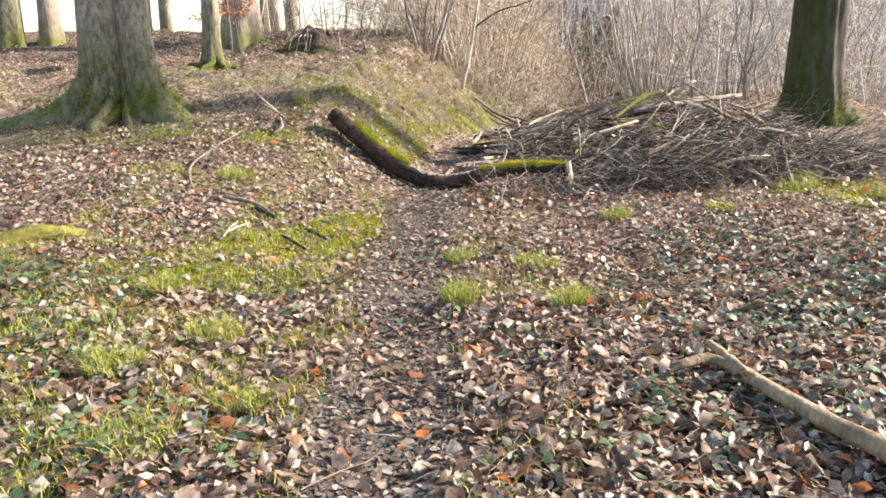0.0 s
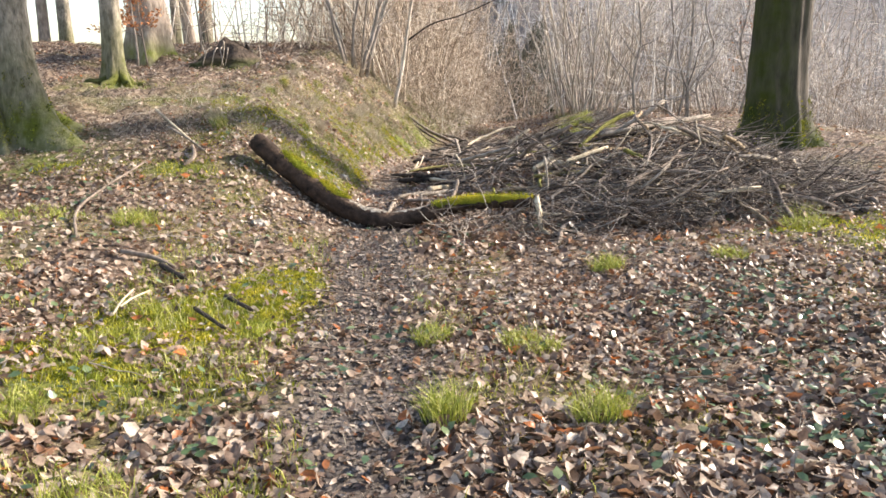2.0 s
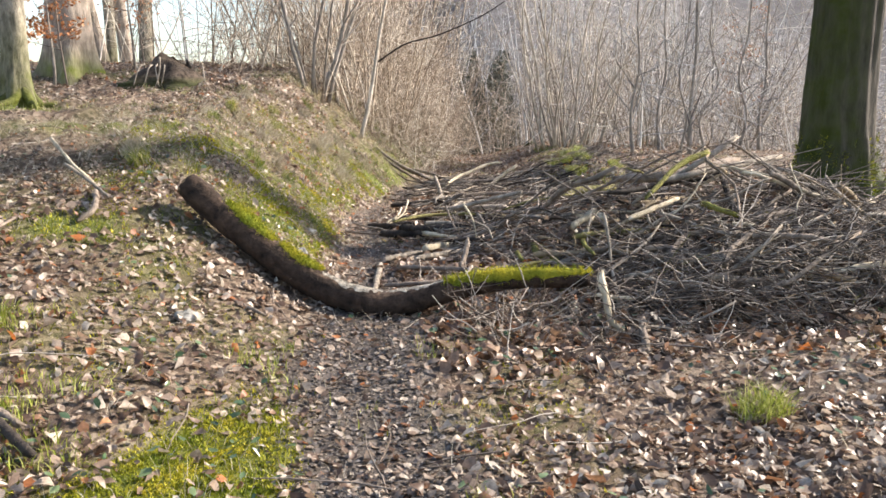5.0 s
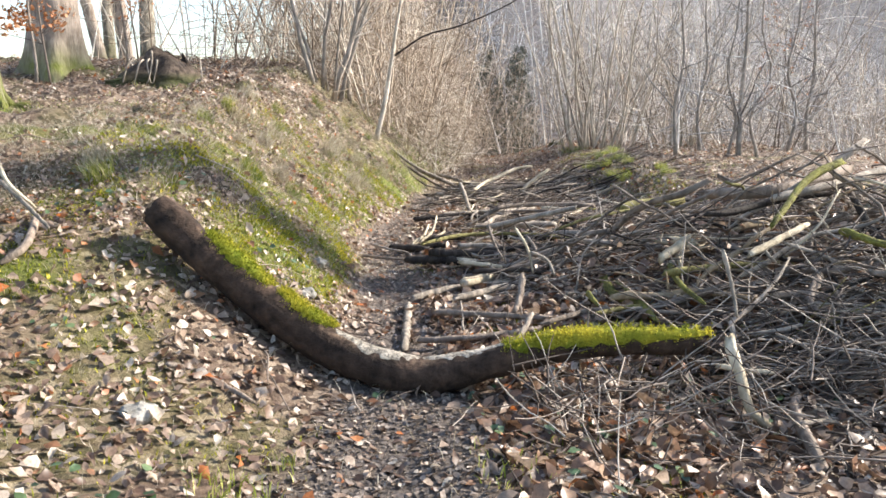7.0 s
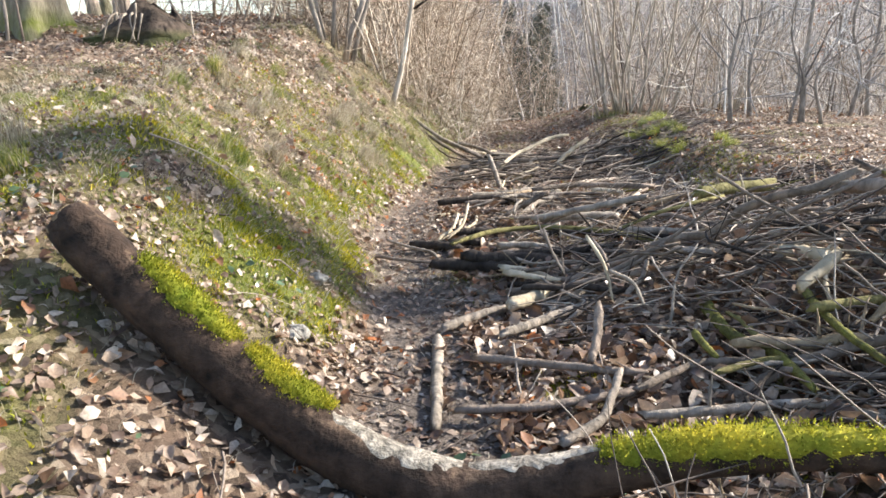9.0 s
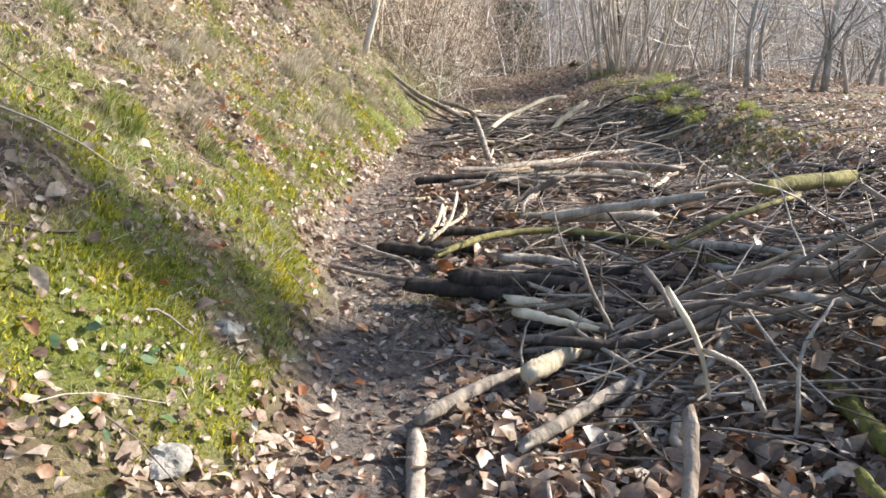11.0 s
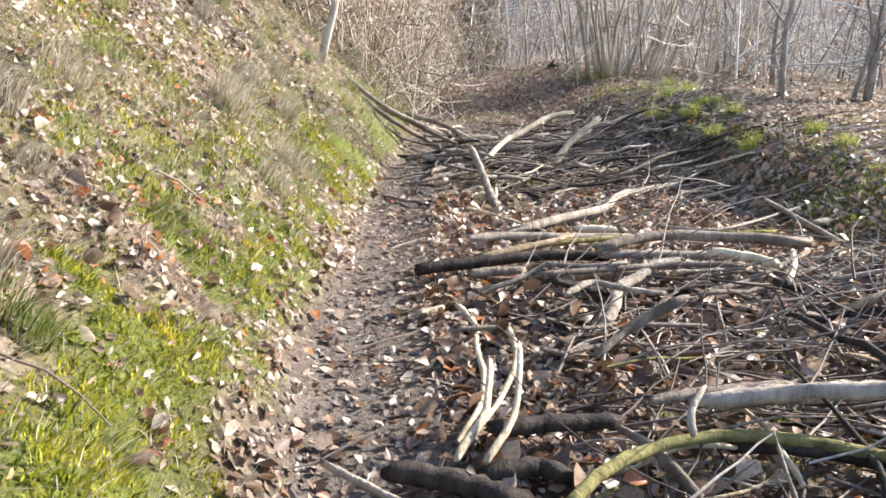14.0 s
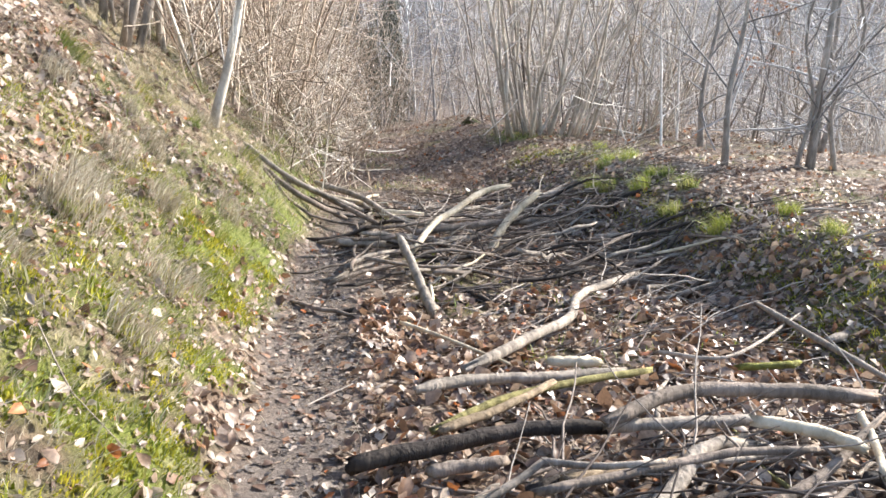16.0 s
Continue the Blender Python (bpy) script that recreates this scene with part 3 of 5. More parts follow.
def tree(x, y, radius, height, material, label, lean=(0, 0), flare=1.0, roots=5, stems=((0, 0, 1.0, (0, 0)),), seed=1, limbs=7, first=0.4, name="tree", twigs=TWIG, flare_height=0.4, bole=None):
    """A leafless tree: trunk (one or more fused stems), limbs and a crown of twigs."""
    t = thing(name, label, "tree", "trees of the wood", "", (x, y, float(terrain(x, y))))
    g = np.random.default_rng(seed)
    if bole:
        arrays = buttressed_arrays(height, *bole, seed=seed)
        part("trunk", arrays, material, t)
        foot = arrays[0][(arrays[0][:, 2] > -0.05) & (arrays[0][:, 2] < 0.8)]
        foot = foot[rng.random(len(foot)) < np.exp(-foot[:, 2] / 0.45) * (0.25 + vnoise(foot[:, 0] * 5, foot[:, 1] * 5 + foot[:, 2] * 4))]
        pick = foot[rng.integers(0, len(foot), 9000)] + rng.normal(size=(9000, 3)) * np.array([0.02, 0.02, 0.035])
        out = pick * np.array([1, 1, 0.2]) + np.array([0, 0, 0.25])
        part("moss", fuzz(pick, out / np.linalg.norm(out, axis=1, keepdims=True), rng.uniform(0.01, 0.035, 9000), np.full(9000, 0.014)), TREE_MOSS, t, "dark green moss on the foot")
    for ox, oy, share, sl in () if bole else stems:
        tr = part("trunk", trunk_arrays(height, radius * share, flare, roots, (lean[0] + sl[0], lean[1] + sl[1]), 0.02, seed=seed + int(ox * 10), flare_height=flare_height), material, t)
        tr.location = (ox, oy, 0)
    if limbs:
        h = height * (first + (0.95 - first) * g.random(limbs))
        a = g.random(limbs) * 6.28
        start = np.stack([lean[0] * h, lean[1] * h, h], 1)
        d = np.stack([np.cos(a), np.sin(a), 0.5 + 0.5 * g.random(limbs)], 1)
        lp = wander(start, d, height * (0.25 + 0.2 * g.random(limbs)), 8, 0.16, 0.04)
        lr = (radius * (0.16 + 0.16 * g.random(limbs)))[:, None] * np.linspace(1, 0.25, 8)[None]
        for q in range(limbs):
            part("limb", tube_arrays(lp[q], lr[q], 7), material, t)
        p1, r1 = offshoots(lp, lr, 6, height * 0.12, 0.6, 0.15)
        p2, r2 = offshoots(p1, r1, 4, height * 0.05, 0.7, 0.1, 0.6, 4)
        part("crown", join([tube_arrays(p1, r1, 4, False), tube_arrays(p2, np.maximum(r2, 0.003), 3, False)]), twigs, t)
    return t


def young_tree(points, r0, r1, material, label, twig_count=16, twig_length=1.0, twigs=TWIG, name="young_tree", seed=2, second=4, thin=0.42):
    """A thin stem through the given points with side twigs."""
    p = curve_through(points, 14)
    p[0, 2] = float(terrain(p[0, 0], p[0, 1])) - 0.1
    t = thing(name, label, "tree", "young trees", "", tuple(p[0]))
    q = p - p[0]
    r = np.linspace(r0, r1, 14) * (1 + 0.25 * np.exp(-np.arange(14) / 1.2))
    part("trunk", tube_arrays(q, r, 9, True, 0.06), material, t)
    if twig_count:
        p1, s1 = offshoots(q[None], r[None], twig_count, twig_length, 0.7, 0.15, thin, 6, 0.12)
        p2, s2 = offshoots(p1, s1, second, twig_length * 0.4, 0.7, 0.1, 0.6, 4)
        part("twig_spray", join([tube_arrays(p1, np.maximum(s1, 0.004), 5, False), tube_arrays(p2, np.maximum(s2, 0.0025), 3, False)]), twigs, t)
    return t


def coppice(x, y, count, radius, height, material, label, spread=0.5, base=0.5, twigs=PALE_TWIG, twig_count=9, seed=4, twig_length=0.9):
    """Many stems from one stool."""
    z = float(terrain(x, y))
    t = thing("coppice_shrub", label, "shrub", "coppiced shrubs", "", (x, y, z))
    g = np.random.default_rng(seed)
    a = g.random(count) * 6.28
    ro = base * np.sqrt(g.random(count))
    start = np.stack([ro * np.cos(a), ro * np.sin(a), terrain(x + ro * np.cos(a), y + ro * np.sin(a)) - z - 0.06], 1)
    s = spread * (0.2 + g.random(count))
    d = np.stack([np.cos(a) * s, np.sin(a) * s, np.ones(count)], 1)
    p = wander(start, d, height * (0.55 + 0.5 * g.random(count)), 10, 0.17, 0.04)
    r = (radius * (0.5 + 0.7 * g.random(count)))[:, None] * np.linspace(1, 0.3, 10)[None]
    for q in range(count):
        part("stem", tube_arrays(p[q], r[q], 6), material, t)
    p1, r1 = offshoots(p, r, twig_count, twig_length, 0.55, 0.25, 0.5, 5)
    p2, r2 = offshoots(p1, r1, 3, twig_length * 0.4, 0.6, 0.2, 0.6, 3)
    part("twig_spray", join([tube_arrays(p1, np.maximum(r1, 0.004), 4, False), tube_arrays(p2, np.maximum(r2, 0.003), 3, False)]), twigs, t)
    return t


def lying(points, r0, r1, material, name="fallen_branch", label="", group="fallen branches on the path", forks=0, n=14, parent=None, sides=9):
    """A branch on the ground through the given points, with broken side shoots."""
    p = curve_through(points, n)
    p = p + 0.25 * r0 * (rng.random(p.shape) - 0.5)
    r = np.linspace(r0, r1, n) * (1 + 0.12 * (rng.random(n) - 0.5))
    o = p[0].copy()
    body = tube_arrays(p - o, r, sides, True, 0.07)
    for ring, k, out in ((slice(0, sides), 0, p[0] - p[1]), (slice((n - 1) * sides, n * sides), n - 1, p[-1] - p[-2])):
        out = out / np.linalg.norm(out)
        body[0][ring] = (p - o)[k] + (body[0][ring] - (p - o)[k]) * rng.uniform(0.45, 0.95, (sides, 1)) + out * rng.uniform(-0.2, 1.4, (sides, 1)) * r[k]
    chunks = [body]
    if forks:
        p1, s1 = offshoots((p - o)[None], r[None], forks, 0.45, 0.75, 0.05, 0.45, 5)
        chunks.append(tube_arrays(p1, np.maximum(s1, 0.003), 5))
    ob = new(name, mesh_from(name, *join(chunks), material))
    ob.location = o
    if parent:
        ob.parent = parent
        ob.location = Vector(o) - parent.location
    else:
        tagged(ob, label, "branch", group)
    return ob


def fuzz(pts, normals, height, width):
    """Short blades that stand off a surface."""
    n = len(pts)
    side = rng.normal(size=(n, 3))
    side -= normals * (side * normals).sum(1, keepdims=True)
    side *= (width / (np.linalg.norm(side, axis=1) + 1e-9) / 2)[:, None]
    tip = pts + normals * height[:, None] + rng.normal(size=(n, 3)) * (height * 0.35)[:, None]
    v = np.stack([pts - side, pts + side, tip], 1).reshape(-1, 3)
    o = np.arange(n)[:, None] * 3
    return v, np.zeros((0, 4), int), np.concatenate([o, o + 1, o + 2], 1)


# ---------------------------------------------------------------- the bent log across the path
LOG = [(-1.53, 10.83, 0.765), (-1.31, 10.69, 0.58), (-1.09, 10.56, 0.415), (-0.85, 10.41, 0.245), (-0.61, 10.26, 0.10), (-0.36, 10.1, -0.01), (-0.13, 9.97, -0.06), (0.06, 9.91, -0.07), (0.3, 9.85, -0.01), (0.54, 9.79, 0.065), (0.81, 9.72, 0.136), (1.1, 9.65, 0.174), (1.54, 9.55, 0.188)]
log_p = curve_through(LOG, 60)
log_r = np.interp(np.linspace(0, 1, 60), [0, 0.04, 0.25, 0.55, 0.7, 1], [0.108, 0.118, 0.117, 0.116, 0.09, 0.064])
log_r = log_r * (1 + 0.05 * np.sin(np.arange(60) * 0.9) * rng.random(60))
log = thing("fallen_log", "dark bent fallen log with bright moss lying across the trail", "log", "", "", tuple(log_p[30]))
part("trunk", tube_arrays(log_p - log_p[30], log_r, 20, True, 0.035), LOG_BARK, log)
lt = np.gradient(log_p, axis=0)
lt /= np.linalg.norm(lt, axis=1, keepdims=True)
end = np.stack([log_p[0] - log_p[30] - lt[0] * 0.004, log_p[0] - log_p[30] + lt[0] * 0.02])
part("broken_end", tube_arrays(end, np.array([0.108, 0.108]), 18, True, 0.06), CUT_WOOD, log, "broken brown end wood")


def log_moss(t0, t1, half, aim, thick, material=MOSS, hairs=5200, name="moss", label="bright yellow-green moss cushion"):
    """A cushion of moss on the log between two shares of its length, and the fuzz on it."""
    k = 26
    tt = np.linspace(t0, t1, k)
    c = np.stack([np.interp(tt * 59, np.arange(60), log_p[:, q]) for q in range(3)], 1) - log_p[30]
    tn = np.stack([np.interp(tt * 59, np.arange(60), lt[:, q]) for q in range(3)], 1)
    rr = np.interp(tt * 59, np.arange(60), log_r)
    up = np.asarray(aim, float)[None] - tn * (tn @ np.asarray(aim, float))[:, None]
    up /= np.linalg.norm(up, axis=1, keepdims=True)
    sd = np.cross(tn, up)
    a = np.linspace(-1, 1, 13)
    env = np.sin(np.linspace(0.12, math.pi - 0.12, k)) ** 0.4
    wob = 0.75 + 0.5 * rng.random((k, 13))
    ang = a[None, :] * half * (0.7 + 0.5 * rng.random((k, 1))) * env[:, None]
    th = thick * (1 - np.abs(a) ** 3)[None] * env[:, None] * wob - 0.006
    nrm = np.cos(ang)[..., None] * up[:, None] + np.sin(ang)[..., None] * sd[:, None]
    v = c[:, None] + nrm * (rr[:, None] + th)[..., None]
    i = np.arange(k * 13).reshape(k, 13)
    f = np.stack([i[:-1, :-1], i[:-1, 1:], i[1:, 1:], i[1:, :-1]], -1).reshape(-1, 4)
    chunks = [(v.reshape(-1, 3), f, np.zeros((0, 3), int))]
    if hairs:
        pick = rng.integers(0, k * 13, hairs)
        base = v.reshape(-1, 3)[pick] + rng.normal(size=(hairs, 3)) * 0.012
        chunks.append(fuzz(base, nrm.reshape(-1, 3)[pick], 0.005 + 0.011 * rng.random(hairs), np.full(hairs, 0.007)))
    part(name, join(chunks), material, log, label)



log_moss(0.74, 1.0, 1.35, (0, -0.25, 1), 0.022)
log_moss(0.10, 0.24, 0.8, (0.45, 0.1, 1), 0.035)
log_moss(0.26, 0.37, 0.7, (0.5, 0.1, 1), 0.03)
log_moss(0.37, 0.57, 0.95, (0.25, 0.15, 1), 0.011, PEELED, 0, "bare_wood", "pale weathered wood where the bark has gone")
log_moss(0.58, 0.75, 0.8, (0, 0.1, 1), 0.010, PEELED, 0, "bare_wood", "pale weathered wood where the bark has gone")

# ---------------------------------------------------------------- brushwood heap


def heap_branch(x, y, length, heading, lift):
    """Points of a crooked stiff branch that lies on or sticks out of the heap."""
    c, s = math.cos(heading), math.sin(heading)
    t = np.linspace(-0.5, 0.5, 7) * length
    off = np.cumsum(rng.normal(size=7)) * 0.03 * length + rng.normal() * 0.12 * length * np.abs(np.linspace(-1, 1, 7))
    px, py = x + t * c - off * s, y + t * s + off * c
    low = terrain(px, py)
    top = low + heap(px, py) * lift
    fit = np.polyval(np.polyfit(t, top, 1), t) + rng.normal() * (0.09 if y < 12 else 0.04) * t / length * (1 + length)
    pz = fit + 0.022 * length * np.cumsum(rng.normal(size=7))
    pz = pz - max(0.0, float((pz - low - heap(px, py) * 1.25 - 0.08).max()) * 0.7)
    return np.stack([px, py, np.maximum(pz, low + 0.015)], 1)


brush = thing("brush_pile", "heap of grey and brown cut branches and twigs beside the trail", "brushwood", "", "", (3.0, 12.0, float(terrain(3.0, 12.0))))
count = 0
while count < 460:
    x, y = rng.uniform(0.4, 6.0), rng.uniform(9.0, 15.8)
    th = float(heap(x, y))
    if th < 0.06:
        continue
    if y > 12.2 and rng.random() < 0.45:
        continue
    big = rng.random() < (0.5 if y < 12.2 else 0.35)
    heading = rng.normal() * (0.55 if y < 12 else 0.32) + (0.05 if rng.random() < (0.78 if y < 12 else 0.88) else 1.3)
    length = rng.uniform(0.6, 1.7) if big else rng.uniform(0.25, 1.0)
    reach = abs(math.cos(heading)) * length / 2
    if x - reach < bank_foot(y) + 0.62 or (y < 11.5 and x - reach < 1.25):
        continue
    r = rng.uniform(0.014, 0.034) if big else rng.uniform(0.007, 0.016)
    mat = rng.choice([BRANCH_DARK, BRANCH_BROWN, BRANCH_GREY, BRANCH_TAN, BRANCH_PALE, BRANCH_GREEN], p=[0.30, 0.34, 0.18, 0.10, 0.03, 0.05] if y > 12 else [0.14, 0.44, 0.22, 0.12, 0.04, 0.04])
    lying(heap_branch(x, y, length, heading, rng.uniform(0.35, 1.1)), r, r * rng.uniform(0.4, 0.85), mat, "branch", parent=brush, forks=int(rng.integers(0, 3)), n=9, sides=7)
    count += 1

for count in range(150):
    x, y = rng.normal(3.4, 0.85), rng.uniform(8.8, 11.0)
    r = rng.uniform(0.005, 0.014)
    mat = rng.choice([BRANCH_DARK, BRANCH_BROWN, BRANCH_GREY, BRANCH_TAN, BRANCH_PALE], p=[0.15, 0.35, 0.25, 0.17, 0.08])
    lying(heap_branch(x, y, rng.uniform(0.25, 0.9), rng.uniform(0, 6.28), rng.uniform(0.6, 1.15)), r, r * 0.6, mat, "branch", parent=brush, forks=int(rng.integers(0, 3)), n=7, sides=6)


def heap_twigs(m, x0, x1, y0, y1, flat=0.25, least=0.04, size=(0.25, 0.95), thick=(0.003, 0.008)):
    x, y = rng.uniform(x0, x1, m * 3), rng.uniform(y0, y1, m * 3)
    keep = (heap(x, y) > least) & (x > bank_foot(y) + 0.7) & ((y > 11.3) | (x > 1.5))
    x, y = x[keep][:m], y[keep][:m]
    k = len(x)
    h = rng.normal(size=k) * 0.7
    h = np.where(rng.random(k) < 0.25, rng.random(k) * 6.28, h)
    d = np.stack([np.cos(h), np.sin(h), (rng.random(k) - 0.45) * flat * 2], 1)
    z = terrain(x, y) + heap(x, y) * rng.uniform(0.3, 1.12, k) + 0.01
    p = wander(np.stack([x, y, z], 1), d, rng.uniform(size[0], size[1], k), 6, 0.22)
    low = terrain(p[..., 0], p[..., 1]) + 0.008
    p[..., 2] = np.maximum(p[..., 2], low)
    return p, rng.uniform(thick[0], thick[1], k)[:, None] * np.linspace(1, 0.45, 6)[None]


tp, tr = heap_twigs(2600, 0.4, 6.3, 9.2, 15.9, 0.35)
fp, fr = heap_twigs(900, 0.8, 5.6, 9.1, 10.3, 0.5)
n = 1500
x, y = rng.uniform(0.45, 5.4, n), rng.normal(9.15, 0.38, n)
x = np.where(rng.random(n) < 0.5, rng.normal(3.2, 0.9, n), x)
y = np.maximum(y, 8.45 + 0.25 * vnoise(x * 2.2, x * 0.7))
h = rng.random(n) * 6.28
z = terrain(x, y) + 0.03 + heap(x, y) * rng.random(n) + rng.uniform(0.0, 0.22, n) * smooth((y - 8.6) / 0.7)
gp = wander(np.stack([x, y, z], 1), np.stack([np.cos(h), np.sin(h), rng.normal(size=n) * 0.7 - 0.3], 1), rng.uniform(0.12, 0.5, n), 5, 0.25)
gp[..., 2] = np.maximum(gp[..., 2], terrain(gp[..., 0], gp[..., 1]) + 0.008)
gr = rng.uniform(0.0022, 0.006, n)[:, None] * np.linspace(1, 0.5, 5)[None]
tw = part("twig_tangle", join([tube_arrays(q - np.array(brush.location), w, 4, False) for q, w in ((tp, tr), (fp, fr), (gp, gr))]), TWIG, brush, "tangled thin twigs")
tagged(tw, kind="stuff")


cross = thing("brush_pile", "low heap of thin grey branches lying across the far path", "brushwood", "", "", (2.8, 20.0, float(terrain(2.8, 20.0))))
count = 0
while count < 150:
    y = rng.uniform(18.2, 22.6)
    x = rng.uniform(bank_foot(y) + 0.35, right_edge(y) + 0.35)
    heading = rng.normal() * 0.5 + (0.15 if rng.random() < 0.7 else -0.9)
    r = rng.uniform(0.01, 0.03)
    mat = rng.choice([BRANCH_DARK, BRANCH_BROWN, BRANCH_GREY, BRANCH_PALE], p=[0.25, 0.37, 0.33, 0.05])
    lying(heap_branch(x, y, rng.uniform(0.5, 1.7), heading, rng.uniform(0.3, 1.2)), r, r * rng.uniform(0.4, 0.8), mat, "branch", parent=cross, forks=int(rng.integers(0, 4)), n=9, sides=6)
    count += 1
n = 1500
y = rng.uniform(16.8, 23.2, n)
x = bank_foot(y) + 0.6 + rng.random(n) ** 0.6 * (right_edge(y) + 0.7 - bank_foot(y) - 0.6)
h = rng.normal(size=n) * 0.8
tp = wander(np.stack([x, y, terrain(x, y) + heap(x, y) * rng.random(n) + 0.02], 1), np.stack([np.cos(h), np.sin(h), 0.25 * (rng.random(n) - 0.3)], 1), rng.uniform(0.3, 1.1, n), 6, 0.2)
tp[..., 2] = np.maximum(tp[..., 2], terrain(tp[..., 0], tp[..., 1]) + 0.012)
tagged(part("twig_tangle", tube_arrays(tp - np.array(cross.location), rng.uniform(0.003, 0.009, n)[:, None] * np.linspace(1, 0.45, 6)[None], 4, False), TWIG, cross, "tangled thin twigs"), kind="stuff")

# ---------------------------------------------------------------- large trees
twin_beech = tree(-4.85, 11.75, 0.3, 13, BEECH, "old twin-stemmed beech with moss on its spreading roots", seed=3,
                  bole=(((-0.20, 0.05, 0.34, -0.012, 0), (0.33, -0.07, 0.21, 0.0, 0.01)),
                        ((-60, 0.40, 12, 0.42), (-98, 0.42, 11, 0.28), (-130, 0.36, 13, 0.34), (-170, 0.95, 13, 0.25), (-26, 0.85, 14, 0.34), (8, 0.95, 14, 0.26), (60, 0.5, 20, 0.3), (130, 0.6, 20, 0.3))))
slim_beech = tree(-4.95, 17.0, 0.19, 12, BEECH, "slim grey beech with mossy root feet on the bank", flare=0.9, roots=5, seed=8, flare_height=0.28)
tree(-5.55, 21.9, 0.45, 14, OAK, "thick rough-barked tree on top of the bank", flare=0.7, seed=12, flare_height=0.45)
green_beech = tree(6.42, 13.6, 0.38, 14, BEECH_GREEN, "beech trunk green with algae behind the brush pile", seed=17,
                   bole=(((-0.03, 0, 0.40, 0.0, 0), (0.2, -0.08, 0.25, 0.005, 0)), ((-75, 0.3, 18, 0.5), (-120, 0.28, 16, 0.4), (-20, 0.5, 20, 0.4), (180, 0.35, 18, 0.4), (70, 0.4, 22, 0.4))))
for i, (tx, ty, rr, ln) in enumerate([(-11.7, 21.5, 0.33, 0), (-10.8, 21.9, 0.3, 0), (-13.4, 22, 0.36, 0), (-11.9, 32, 0.2, 0), (-11.1, 32, 0.24, -0.02), (-6.85, 30.0, 0.17, -0.2), (-6.9, 31.0, 0.17, -0.03), (-6.65, 32.0, 0.22, -0.08), (-6.5, 34.0, 0.27, 0.02)]):
    tree(tx, ty, rr, 12, OAK if i % 2 else BEECH, "tall bare trunk on the ridge against the sky", lean=(ln, 0), flare=0.35, seed=30 + i, limbs=5, first=0.3)


def root(owner, heading, length, radius, material, rise=0.6):
    """A buttress root that leaves the trunk and sinks into the ground."""
    c, s = math.cos(radians(heading)), math.sin(radians(heading))
    o = owner.location
    pts = []
    for k, h in ((0.10, rise), (0.30, rise * 0.55), (0.55, rise * 0.25), (0.8, 0.06), (1.0, -0.06)):
        px, py = c * length * k, s * length * k
        pts.append((px - s * 0.06 * math.sin(k * 5), py, float(terrain(o.x + px, o.y + py)) - o.z + h))
    part("root", tube_arrays(curve_through(pts, 14), np.linspace(radius, radius * 0.22, 14), 10, True, 0.08), material, owner, "mossy buttress root")


for heading, length in ((-30, 1.3), (172, 1.5), (-98, 0.95)):
    root(twin_beech, heading, length, 0.17, BEECH_MOSS, 0.12)
for heading, length in ((-95, 0.6), (-45, 0.65), (-150, 0.6), (0, 0.6)):
    root(slim_beech, heading, length, 0.10, BEECH_MOSS, 0.4)


def uprooted_stump(x, y, radius, height, label, roots):
    """A broken stump: a ragged dark bole, hanging pale roots and a skirt of moss."""
    t = thing("tree_stump", label, "stump", "", "", (x, y, float(terrain(x, y))))
    v, f4, f3 = trunk_arrays(height, radius, 0.7, 7, (0, 0), 0, 26, 9, 0.1, 0.3, 5)
    top = v[:, 2] > height * 0.6
    v[top, 2] += 0.25 * height * (rng.random(top.sum()) - 0.6)
    v[:, :2] *= 1 + 0.35 * (vnoise(v[:, 0] * 6 + 40, v[:, 1] * 6 + v[:, 2] * 9)[:, None] - 0.5) + 0.12 * (rng.random((len(v), 1)) - 0.5)
    v[:, :2] *= np.clip(1.35 - 0.75 * v[:, 2:3] / height, 0.5, 1.4)
    v[:, 1] *= 0.6
    v[:, 2] = np.where(v[:, 2] > 0, v[:, 2] * np.clip(0.95 - 0.5 * v[:, 0] / radius + 0.5 * (vnoise(v[:, 0] * 5 + 7, v[:, 1] * 5) - 0.5), 0.25, 1.15), v[:, 2])
    part("bole", (v, f4, f3), EARTH, t)
    for q in range(roots):
        a = rng.uniform(-1.0, 1.0)
        sx, sy = math.sin(a) * radius * 1.25, -math.cos(a) * radius * 0.75
        p = curve_through([(sx, sy, height * rng.uniform(0.7, 1.0)), (sx * 1.1 + rng.normal() * 0.05, sy - 0.12, height * 0.6), (sx * 1.2 + rng.normal() * 0.1, sy - 0.2, 0.02)], 9)
        part("root", tube_arrays(p, np.linspace(0.02, 0.01, 9), 6), BRANCH_GREY, t, "pale hanging root")
    return t


uprooted_stump(-3.1, 20.0, 0.52, 0.55, "dark rotten tree stump with pale hanging roots on the bank", 6)
uprooted_stump(6.8, 29.7, 0.13, 0.12, "small black clod of roots at the edge of the path", 3)


